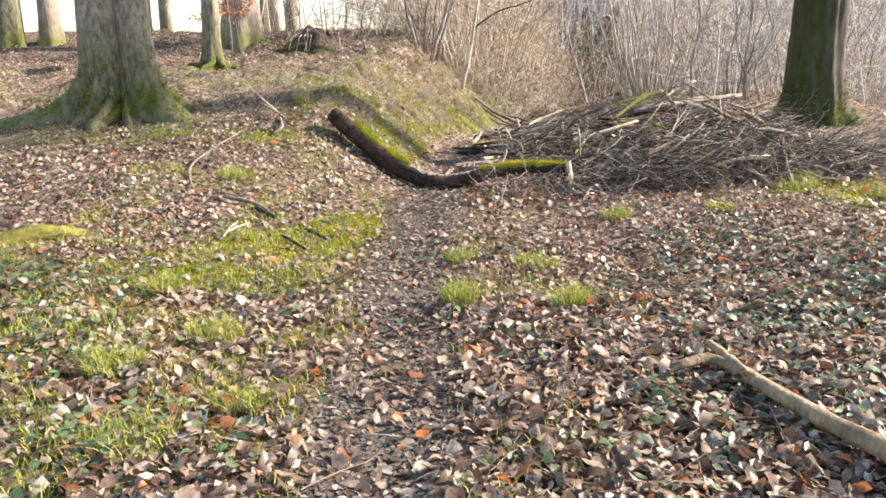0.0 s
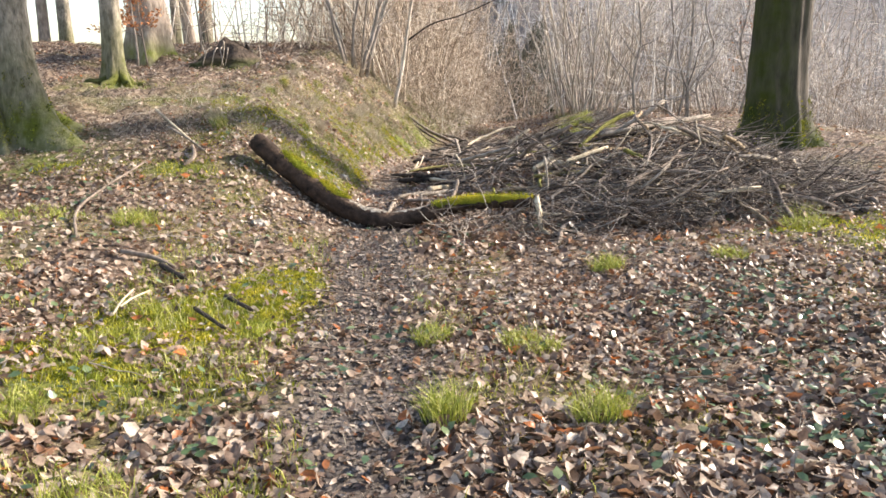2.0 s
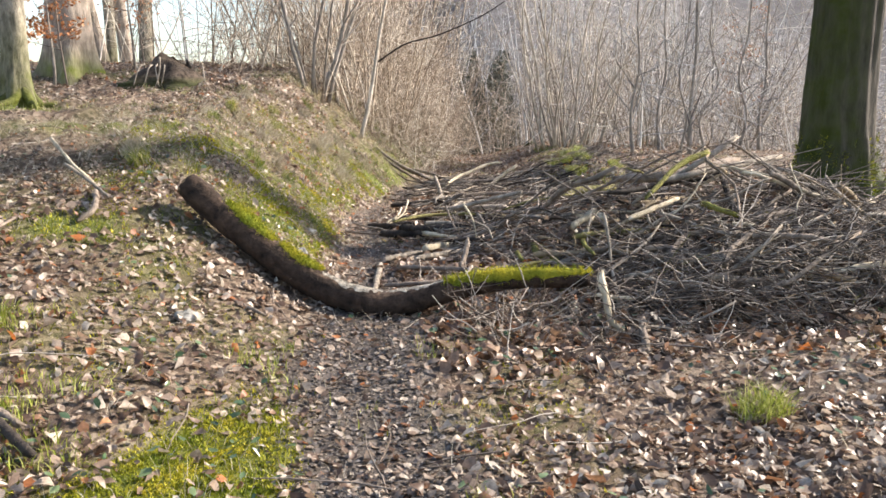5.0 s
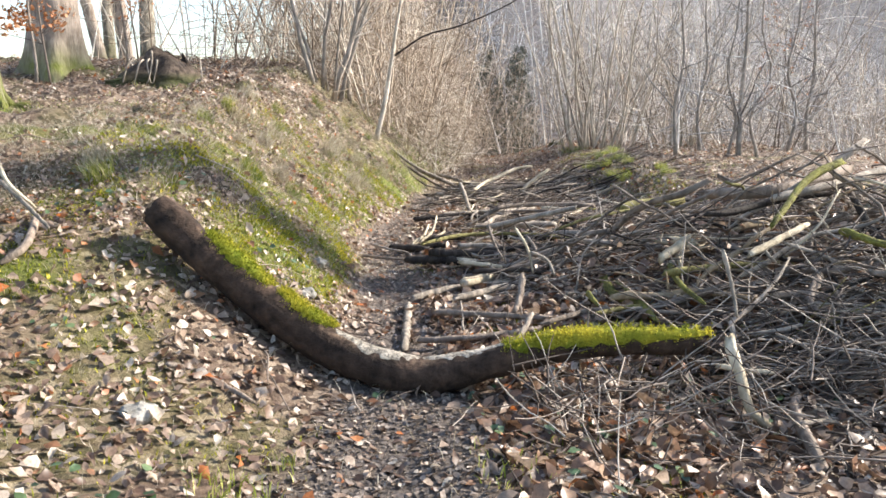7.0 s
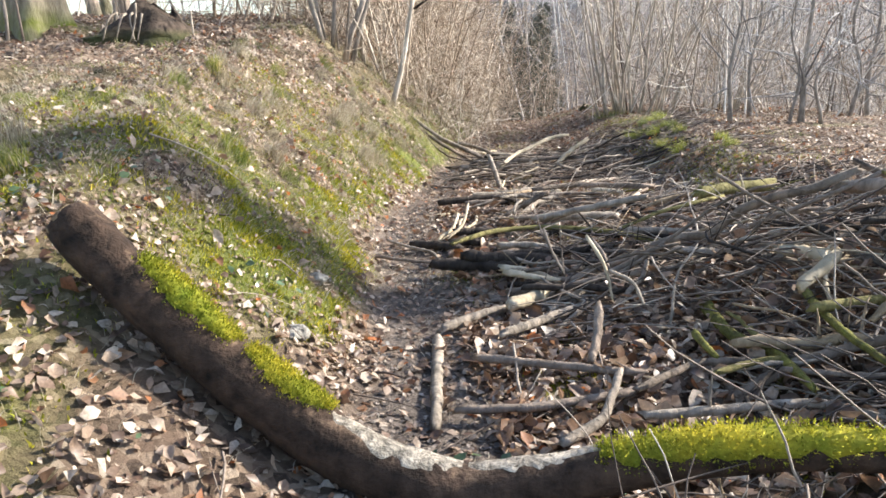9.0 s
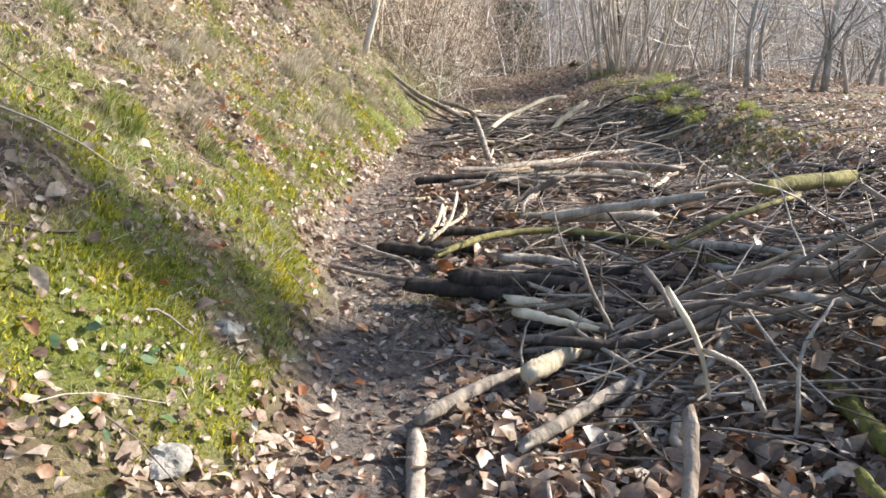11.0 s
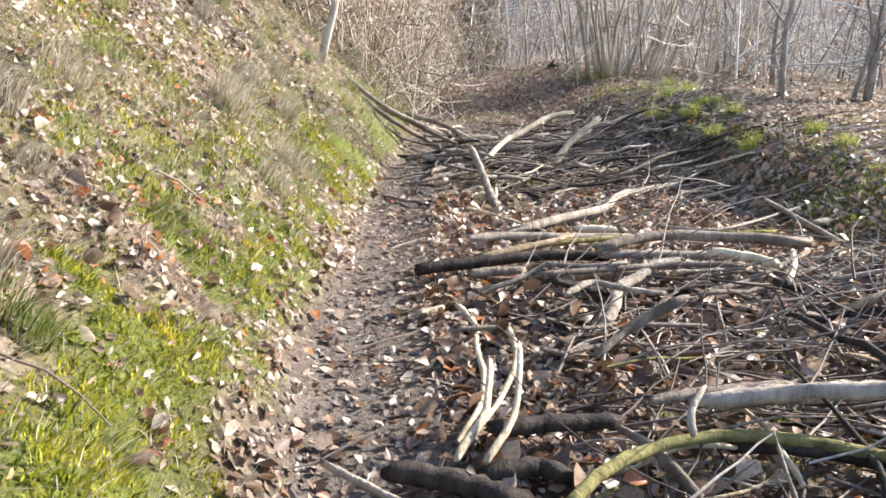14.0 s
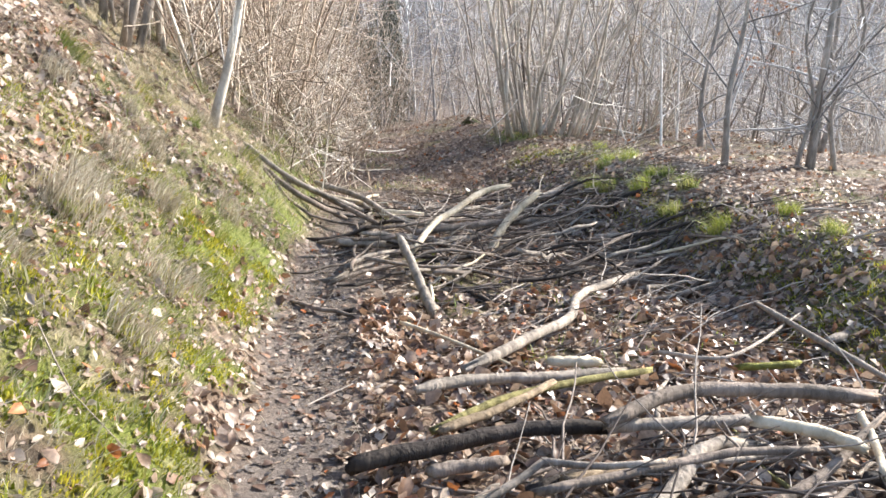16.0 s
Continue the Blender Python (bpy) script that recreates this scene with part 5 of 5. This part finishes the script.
lying([(2.79, 10.25, 0.663), (2.81, 10.02, 0.648), (2.81, 9.73, 0.634)], 0.029, 0.021, BRANCH_MOSSY, label='branch wrapped in green moss')
lying([(-2.31, 11.01, 0.695), (-2.19, 10.49, 0.618), (-2.27, 10.34, 0.541)], 0.025, 0.022, BRANCH_BROWN, label='brown bark-covered fallen branch')
lying([(-2.68, 11.46, 0.887), (-2.35, 10.97, 0.784), (-2.13, 10.68, 0.682)], 0.016, 0.011, BRANCH_GREY, label='grey weathered fallen branch')
lying([(-1.27, 9.67, 0.14), (-1.12, 9.71, 0.066), (-0.84, 9.47, -0.008)], 0.018, 0.013, BRANCH_BROWN, label='brown bark-covered fallen branch')
lying([(-2.69, 8.1, 0.189), (-2.88, 8.69, 0.316), (-2.81, 9.21, 0.444), (-2.7, 10.29, 0.571)], 0.014, 0.012, BRANCH_BROWN, label='brown bark-covered fallen branch')
lying([(-3.02, 12.25, 1.073), (-2.55, 11.22, 0.913), (-2.33, 11.06, 0.754)], 0.017, 0.010, BRANCH_PALE, label='pale peeled stick without bark')
lying([(-2.25, 7.85, 0.121), (-1.97, 7.77, 0.074), (-1.8, 7.65, 0.027)], 0.023, 0.019, BRANCH_BROWN, label='brown bark-covered fallen branch')
lying([(-1.91, 7.69, 0.037), (-1.66, 7.39, -0.003)], 0.026, 0.021, BRANCH_DARK, label='black rotten branch on the leaves')
lying([(-1.27, 6.94, -0.025), (-1.05, 6.69, -0.063)], 0.018, 0.014, BRANCH_DARK, label='black rotten branch on the leaves')
lying([(-1.42, 6.62, -0.016), (-1.17, 6.3, -0.054)], 0.016, 0.012, BRANCH_DARK, label='black rotten branch on the leaves')
lying([(-1.87, 6.35, 0.044), (-1.9, 6.64, 0.048), (-1.9, 6.92, 0.052)], 0.009, 0.006, BRANCH_PALE, label='pale peeled stick without bark')
lying([(-1.87, 6.51, 0.048), (-1.85, 6.71, 0.044), (-1.79, 6.92, 0.039)], 0.009, 0.006, BRANCH_PALE, label='pale peeled stick without bark')
lying([(1.14, 3.54, 0.016), (1.33, 3.65, 0.013), (1.43, 3.57, 0.01), (1.56, 3.16, 0.007), (1.67, 2.89, 0.005), (1.82, 2.59, 0.002)], 0.024, 0.048, BRANCH_TAN, label='long tan dead branch with a forked end on the leaves')
lying([(1.41, 3.85, 0.033), (1.44, 3.64, 0.035), (1.45, 3.42, 0.037)], 0.018, 0.026, BRANCH_TAN, label='short tan broken stick leaning on a dead branch')
lying([(1.36, 15.28, 0.03), (1.73, 15.26, 0.05), (2.22, 15.36, 0.06)], 0.026, 0.02, BRANCH_TAN, label='tan bark-stripped branch lying across the leaves', forks=1)
lying([(2.81, 15.33, 0.12), (2.69, 15.15, 0.1), (2.49, 14.92, 0.09)], 0.02, 0.016, BRANCH_PALE, label='short bone-pale broken stick')
lying([(1.11, 15.9, -0.05), (1.42, 16.0, -0.03), (1.8, 16.2, -0.02)], 0.024, 0.018, BRANCH_TAN, label='tan branch lying askew between two logs')
lying([(1.81, 15.23, 0.05), (2.07, 15.21, 0.06), (2.42, 15.2, 0.07)], 0.014, 0.01, BRANCH_GREY, label='thin grey weathered branch')
lying([(1.22, 15.29, 0.0), (1.44, 15.33, 0.02), (1.63, 15.26, 0.03)], 0.022, 0.018, BRANCH_DARK, label='blackened branch under the pale ones')
lying([(2.72, 16.64, -0.1), (3.06, 16.39, -0.05), (4.23, 17.03, -0.05)], 0.014, 0.009, BRANCH_GREY, label='thin grey weathered branch', forks=2)
lying([(4.12, 18.16, -0.25), (4.5, 18.41, -0.2), (4.84, 18.64, -0.15)], 0.03, 0.025, BRANCH_DARK, label='black rotten branch on the leaves')
lying([(2.92, 16.17, -0.02), (3.16, 16.1, 0), (3.25, 16.11, 0.0)], 0.022, 0.02, BRANCH_MOSSY, label='short stick covered with green moss')
lying([(3.87, 16.49, -0.05), (4.18, 16.54, -0.04), (4.35, 16.48, -0.04)], 0.03, 0.03, BRANCH_GREY, label='grey weathered fallen branch')
lying([(0.29, 12.98, -0.03), (0.5, 12.89, -0.02), (0.71, 12.79, -0.01), (0.89, 12.8, 0.0)], 0.045, 0.052, BRANCH_DARK, label='black rotten log half sunk in leaves')
lying([(0.52, 12.88, 0.05), (0.69, 12.82, 0.05), (1.13, 12.76, 0.04)], 0.05, 0.042, BRANCH_DARK, label='charred-looking black log in the leaves')
lying([(0.21, 13.75, -0.06), (0.39, 13.65, -0.05), (0.55, 13.53, -0.05)], 0.04, 0.038, BRANCH_DARK, label='short black rotten log beside the trail')
lying([(0.5, 13.66, -0.03), (0.65, 13.65, -0.02), (0.73, 13.59, -0.02)], 0.035, 0.03, BRANCH_DARK, label='short black rotten log beside the trail')
lying([(0.81, 13.16, 0.06), (1.03, 13.11, 0.07), (1.19, 12.97, 0.07)], 0.026, 0.028, BRANCH_GREY, label='grey patchy-barked piece of branch')
lying([(0.89, 12.87, 0.07), (1.15, 12.85, 0.08), (1.42, 12.83, 0.1)], 0.026, 0.024, BRANCH_DARK, label='black rotten branch on the leaves')
lying([(-0.02, 13.79, -0.03), (0.16, 13.62, -0.05), (0.31, 13.44, -0.05), (0.34, 13.22, -0.05)], 0.014, 0.009, BRANCH_GREY, label='slim weathered stick reaching onto the trail')
lying([(1.3, 13.7, 0.16), (1.55, 13.64, 0.18), (1.89, 13.59, 0.2)], 0.036, 0.036, BRANCH_GREY, label='thick smooth grey log')
lying([(-3.5, 5.75, 0.1), (-3.25, 6.0, 0.15), (-3.0, 6.2, 0.1)], 0.085, 0.06, BRANCH_MOSSY, label='short mossy piece of dead wood among ivy', forks=2)
lying([(0.02, 3.69, -0.09), (0.15, 3.77, -0.084)], 0.014, 0.012, BRANCH_PALE, label='pale peeled stick without bark')



def stone(x, y, size, label, seed):
    """A rounded, chipped lump of limestone half sunk in the ground."""
    g = np.random.default_rng(seed)
    bm = bmesh.new()
    bmesh.ops.create_icosphere(bm, subdivisions=3, radius=size)
    for v in bm.verts:
        f = 1 + 0.5 * (noise.noise(v.co / size * 1.1 + Vector((seed, 0, 0)))) + 0.12 * noise.noise(v.co / size * 4)
        v.co = Vector((v.co.x * f, v.co.y * f * 0.8, v.co.z * f * 0.6))
    me = bpy.data.meshes.new("stone")
    bm.to_mesh(me)
    bm.free()
    me.materials.append(STONE)
    ob = new("stone", me)
    ob.location = (x, y, float(terrain(x, y)) + size * 0.15)
    ob.rotation_euler = (g.uniform(-0.3, 0.3), g.uniform(-0.3, 0.3), g.uniform(0, 6))
    return tagged(ob, label, "stone", "stones by the trail")


stone(-1.32, 9.24, 0.085, "pale limestone lump among the leaves below the bank", 1)
stone(-0.56, 6.28, 0.045, "small white stone at the edge of the trail", 2)
stone(-0.62, 11.15, 0.075, "pale stone sunk in the mossy foot of the bank", 3)
stone(-0.55, 11.95, 0.06, "whitish stone at the mossy foot of the bank", 4)
# ---------------------------------------------------------------- leaf litter, grass and moss


def scatter(m, x0, x1, y0, y1, density):
    x, y = rng.uniform(x0, x1, m), rng.uniform(y0, y1, m)
    keep = rng.random(m) < density(x, y)
    return x[keep], y[keep]


def moss_kind(x, y):
    """Clumps of moss, a hand to an arm across."""
    return smooth((0.55 * vnoise(x * 3.3 + 9, y * 2.7) + 0.45 * vnoise(x * 8, y * 7) - 0.43) * 9)


def leaf_density(x, y):
    d = bank_foot(y) - x
    bank = smooth(d * 4) * smooth((1.6 - d) * 2) * smooth((y - 11) / 1.5)
    foot = np.exp(-((d + 0.1) / 0.35) ** 2) * smooth((y - 10.8) / 1.0) * smooth((19 - y) / 2)
    return np.clip((1 - 0.7 * foot) * (1.0 - 0.9 * moss_cover(x, y) * (1 - bank + bank * moss_kind(x, y))) * (1 - 0.9 * trail_cover(x, y)) * (1 - 0.45 * bank) * (0.55 + 0.7 * vnoise(x * 1.7, y * 1.7 + 60)), 0.02, 1)


def leaves(m, x0, x1, y0, y1, small, large, curl=0.6, plain=False):
    x, y = scatter(m, x0, x1, y0, y1, leaf_density)
    z = terrain(x, y) + heap(x, y) * rng.random(len(x)) * 0.4 + 0.015 * rng.random(len(x))
    size = (small + (large - small) * rng.random(len(x)) ** 1.7) * (1 - 0.4 * smooth((bank_foot(y) - x) * 3) * smooth((y - 10.5) / 1.0) * smooth((19 - y) / 3))
    return leaf_arrays(x, y, z, size, ground_normal(x, y), 0.7, curl * 1.05, plain)


litter = [leaves(16000, -3.0, 3.2, 1.0, 5.0, 0.05, 0.11, 0.8), leaves(38000, -3.6, 3.8, 1.0, 7.5, 0.03, 0.085, 0.8), leaves(40000, -5.5, 5.5, 5.5, 12, 0.03, 0.085, 0.8), leaves(42000, -3, 5.5, 11, 18, 0.03, 0.085, 0.8),
          leaves(3600, 0.0, 2.3, 9.9, 11.6, 0.06, 0.12, 0.7), leaves(12000, -2.6, 0.4, 11, 17.5, 0.03, 0.085, 0.6), leaves(18000, -2.6, 1.0, 13.6, 20.5, 0.03, 0.10, 0.8), leaves(9000, 3.6, 6.5, 16, 24, 0.04, 0.09, 0.8),
          leaves(20000, -3, 8, 17, 28, 0.04, 0.10, 0.8, True), leaves(28000, -12, -2, 9, 28, 0.05, 0.11, 0.8, True), leaves(12000, 4, 13, 6, 30, 0.05, 0.11, 0.8, True), leaves(15000, -13, 13, -6, 13, 0.06, 0.11, 0.8, True), leaves(14000, 0, 16, 26, 44, 0.06, 0.13, 0.8, True)]
stuff("leaf_litter", join(litter), LEAF, "dry brown and pale fallen leaves covering the forest floor", "leaves")
n = 15000
x, y = rng.uniform(0.25, 4.6, n), rng.uniform(8.3, 18.5, n)
keep = (x > bank_foot(y) + 0.6) & (rng.random(n) < 0.25 + 0.75 * smooth((vnoise(x * 2.1 + 4, y * 2.1) - 0.35) * 5))
x, y = x[keep], y[keep]
stuff("heap_leaves", leaf_arrays(x, y, terrain(x, y) + heap(x, y) * rng.random(len(x)) * 0.75 + 0.01, rng.uniform(0.05, 0.125, len(x)), ground_normal(x, y), 0.9, 0.8), WET_LEAF, "damp brown fallen leaves caught among the branches", "leaves")
n = 600
y = np.where(np.arange(n) < 420, rng.uniform(10.8, 18, n), rng.normal(15.0, 0.8, n))
x = np.where(np.arange(n) < 420, bank_foot(y) - 0.1 - rng.random(n) * 2.0, bank_foot(y) - 0.75 + rng.normal(size=n) * 0.3)
stuff("bank_leaves", leaf_arrays(x, y, terrain(x, y) + 0.02, (0.035 + 0.065 * rng.random(n) ** 1.5), ground_normal(x, y), 1.0, 1.3), LEAF, "large pale fallen leaves on the mossy bank", "leaves")
n = 160
y = np.where(np.arange(n) < 30, rng.normal(14.9, 0.4, n), rng.uniform(2, 18, n))
x = np.where(np.arange(n) < 30, bank_foot(y) - 0.6 + rng.normal(size=n) * 0.18, rng.uniform(-2.5, 3.0, n))
stuff("orange_leaves", leaf_arrays(x, y, terrain(x, y) + 0.02, rng.uniform(0.035, 0.08, n), ground_normal(x, y), 0.8, 1.2), ORANGE_LEAF, "scattered orange beech leaves on the ground", "leaves")
y = rng.uniform(0.6, 20, 52000)
x = trail_line(y) + rng.uniform(-0.6, 0.6, 52000)
keep = rng.random(52000) < trail_cover(x, y) * along(y, (0, 0.95), (9.5, 0.95), (11, 0.28), (20, 0.25))
x, y = x[keep], y[keep]
stuff("leaf_crumbs", leaf_arrays(x, y, terrain(x, y), rng.uniform(0.01, 0.045, len(x)), ground_normal(x, y), 0.35), MUD_LEAF, "trodden dark leaf crumbs on the muddy trail", "leaves")
x, y = scatter(48000, -1.0, 3.5, 1.0, 21, lambda x, y: trail_cover(x, y) * (0.25 + 0.7 * vnoise(x * 4 + 50, y * 4)))
stuff("leaf_flakes", leaf_arrays(x, y, terrain(x, y), rng.uniform(0.015, 0.07, len(x)), ground_normal(x, y), 0.45), LEAF, "torn pale leaf flakes on the grey trail", "leaves")


def ivy_density(x, y):
    s = spot(x, y, -2.9, 5.0, 0.5, 0.35) + spot(x, y, 1.3, 3.3, 0.55, 0.35, 20) + 0.8 * spot(x, y, 2.2, 4.3, 0.6, 0.3) + 0.5 * spot(x, y, -1.6, 2.8, 0.5, 0.4) + 0.4 * spot(x, y, 2.4, 2.9, 0.6, 0.4)
    s = s + 0.55 * spot(x, y, 2.3, 6.2, 0.7, 0.6) + 0.6 * spot(x, y, 2.6, 4.9, 0.9, 0.6) + 0.4 * spot(x, y, 1.5, 5.4, 0.5, 0.4) + 0.5 * spot(x, y, -2.2, 4.0, 0.6, 0.6) + 0.12 * smooth((vnoise(x * 1.5 + 90, y * 1.5) - 0.5) * 4)
    return np.clip(s * (0.3 + vnoise(x * 5, y * 5 + 33)), 0, 1)


x, y = scatter(45000, -4, 4, 1.8, 12, ivy_density)
stuff("ground_ivy", leaf_arrays(x, y, terrain(x, y) + rng.uniform(0.01, 0.07, len(x)), rng.uniform(0.035, 0.07, len(x)), ground_normal(x, y), 0.5, 0.25), GREEN_LEAF, "dark green ivy leaves among the fallen leaves", "ivy")


def moss_density(x, y):
    return moss_cover(x, y) ** 1.3 * (1 - trail_cover(x, y))


x, y = rng.uniform(-5, 6, 5200), rng.uniform(2, 23, 5200)
keep = rng.random(5200) < 0.28 + 0.3 * smooth((x - bank_foot(y) - 1.6) / 1.0) * smooth((y - 15) / 1.5)
keep &= (x > bank_foot(y) + 0.5) | (rng.random(5200) < 0.3)
x, y = x[keep], y[keep]
k = len(x)
h = rng.random(k) * 6.28
p = wander(np.stack([x, y, terrain(x, y) + 0.03], 1), np.stack([np.cos(h), np.sin(h), 0.12 * (rng.random(k) - 0.4)], 1), rng.uniform(0.1, 0.6, k), 5, 0.18)
p[..., 2] = np.clip(p[..., 2], terrain(p[..., 0], p[..., 1]) + 0.012, terrain(p[..., 0], p[..., 1]) + 0.05)
stuff("loose_twigs", tube_arrays(p, rng.uniform(0.002, 0.007, k)[:, None] * np.linspace(1, 0.5, 5)[None], 4, False), TWIG, "thin fallen twigs scattered over the forest floor", "twigs")


def downhill(x, y):
    n = ground_normal(x, y)
    n[:, 2] = 0
    return n * 0.8


def blades(m, x0, x1, y0, y1, density, low, high, thin, wide, lean, material, name, label):
    x, y = scatter(m, x0, x1, y0, y1, density)
    n = len(x)
    arr = blade_arrays(x, y, terrain(x, y), rng.uniform(low, high, n), rng.uniform(thin, wide, n), rng.uniform(lean * 0.4, lean * 1.4, n), 0.01, downhill(x, y))
    return stuff(name, arr, material, label, "grass")


blades(170000, -4, 5.2, 1.5, 10.6, moss_density, 0.015, 0.045, 0.006, 0.013, 1.0, MOSS, "moss_patch", "bright yellow-green moss among the leaves")
blades(420000, -2.4, 2.2, 10.6, 19, lambda x, y: moss_density(x, y) * (0.15 + 0.85 * moss_kind(x, y)), 0.012, 0.04, 0.005, 0.011, 1.0, MOSS, "bank_moss", "yellow-green moss cushions on the bank")
blades(170000, -2.4, 2.2, 10.6, 19, lambda x, y: 0.45 * moss_density(x, y) * (1 - moss_kind(x, y)), 0.02, 0.07, 0.003, 0.006, 1.4, GRASS, "bank_grass", "short yellow-green grass on the bank")
blades(90000, -2.4, -0.5, 5.4, 8.4, moss_density, 0.01, 0.03, 0.006, 0.012, 1.0, MOSS, "moss_carpet", "thick bright green moss carpet beside the trail")
blades(60000, 3.6, 7.0, 16, 24, lambda x, y: np.clip(smooth(1 - np.abs(x - right_edge(y) + 0.1) / 0.75) * smooth((vnoise(x * 1.7 + 60, y * 1.7) - 0.2) * 4), 0, 1), 0.015, 0.06, 0.006, 0.014, 1.3, MOSS, "bank_edge_moss", "moss and short grass hanging over the low bank's edge")
blades(60000, -5, 7.5, 15, 28, moss_density, 0.04, 0.11, 0.005, 0.012, 1.2, GRASS, "far_bank_grass", "yellow-green grass on the upper bank")


def straw_density(x, y):
    d = bank_foot(y) - x
    bank = smooth((d - 0.1) * 3) * smooth((3.6 - d) / 1.5) * smooth((y - 10.8) / 1.5)
    patch = smooth((0.5 * vnoise(x * 2.3 + 77, y * 1.7) + 0.5 * vnoise(x * 8 + 77, y * 6) - 0.36 - 0.06 * smooth((14 - y) / 2)) * 6)
    edge = 0.6 * smooth(1 - np.abs(x - right_edge(y) - 0.1) / 0.9) * smooth((y - 16) / 1)
    return np.clip(0.9 * bank * patch + 0.35 * bank * smooth((d - 0.7) * 3) + 0.8 * spot(x, y, -2.6, 13.3, 2.4, 0.4, -8) + edge * 0.5 + 0.03, 0, 1)


blades(250000, -5, 6.5, 10.5, 24, straw_density, 0.02, 0.09, 0.002, 0.005, 2.6, STRAW, "dead_grass", "dry straw-coloured grass on the bank")
blades(30000, -4, 4, 1.5, 10.5, lambda x, y: 0.15 + 0.5 * moss_cover(x, y), 0.03, 0.12, 0.002, 0.004, 1.5, STRAW, "dead_grass_stalks", "thin dry stalks among the leaves")
blades(95000, -3.6, 3.0, 1.8, 9, lambda x, y: 0.9 * smooth((vnoise(x * 3.1 + 15, y * 3.1) - 0.53 + 0.09 * smooth((4.8 - y) / 1.5)) * 5) * smooth((0.5 - x) / 2 + 0.3) * (1 - trail_cover(x, y)), 0.03, 0.10, 0.004, 0.008, 0.9, FRESH_GRASS, "grass_sprouts", "fresh green grass sprouts among the leaves")


def tuft(x, y, radius, height, blades, label, material=FRESH_GRASS):
    a, r = rng.random(blades) * 6.28, radius * np.sqrt(rng.random(blades))
    px, py = r * np.cos(a), r * np.sin(a)
    z = float(terrain(x, y))
    arr = blade_arrays(px, py, terrain(x + px, y + py) - z, height * rng.uniform(0.5, 1.1, blades), rng.uniform(0.003, 0.006, blades), rng.uniform(0.3, 1.3, blades))
    ob = part("grass_tuft", arr, material)
    ob.location = (x, y, z)
    return tagged(ob, label, "grass", "grass tufts on the forest floor")


for tx, ty, r, h in [(0.12, 4.95, 0.13, 0.13), (0.86, 4.85, 0.16, 0.12), (0.15, 6.1, 0.13, 0.08), (0.75, 5.9, 0.2, 0.08), (1.75, 7.55, 0.15, 0.09), (-1.35, 4.3, 0.2, 0.1), (-0.95, 3.3, 0.14, 0.08), (-1.3, 2.9, 0.2, 0.08), (3.9, 8.3, 0.25, 0.1), (-2.4, 8.7, 0.2, 0.1), (2.75, 7.4, 0.16, 0.07), (4.6, 7.6, 0.25, 0.11), (4.2, 8.9, 0.25, 0.09), (-1.7, 3.7, 0.18, 0.09), (-1.9, 5.0, 0.16, 0.08)]:
    tuft(tx, ty, r * 0.9, h * 1.6, 340, "bright green grass tuft among fallen leaves")


def tussock(x, y, size, blades_count, material, label):
    """A clump of long grass that hangs down the slope."""
    a, r = rng.random(blades_count) * 6.28, size * 0.45 * np.sqrt(rng.random(blades_count))
    px, py = r * np.cos(a), r * np.sin(a)
    z = float(terrain(x, y))
    down = np.repeat(downhill(np.array([x]), np.array([y])) * 1.8, blades_count, 0)
    arr = blade_arrays(px, py, terrain(x + px, y + py) - z, size * rng.uniform(0.4, 0.9, blades_count), rng.uniform(0.003, 0.006, blades_count), rng.uniform(0.6, 1.3, blades_count), 0.01, down)
    ob = part("grass_tussock", arr, material)
    ob.location = (x, y, z)
    return tagged(ob, label, "grass", "tussocks on the banks")


tussock(-0.42, 17.2, 0.36, 260, STRAW, "pale drooping tussock of dead grass on the bank")
for i in range(46):
    y = rng.uniform(11.6, 21.5)
    x = float(bank_foot(y)) - rng.uniform(0.3, 2.0)
    tussock(x, y, rng.uniform(0.12, 0.26), 170, STRAW if i % 3 else GRASS, "drooping tussock of dry straw grass on the bank" if i % 3 else "yellow-green grass tussock on the bank")
for i in range(16):
    y = rng.uniform(16.8, 23)
    x = float(right_edge(y)) + rng.uniform(-0.3, 0.7)
    tussock(x, y, rng.uniform(0.14, 0.26), 190, FRESH_GRASS if i % 2 else GRASS, "green grass tussock on the low bank")
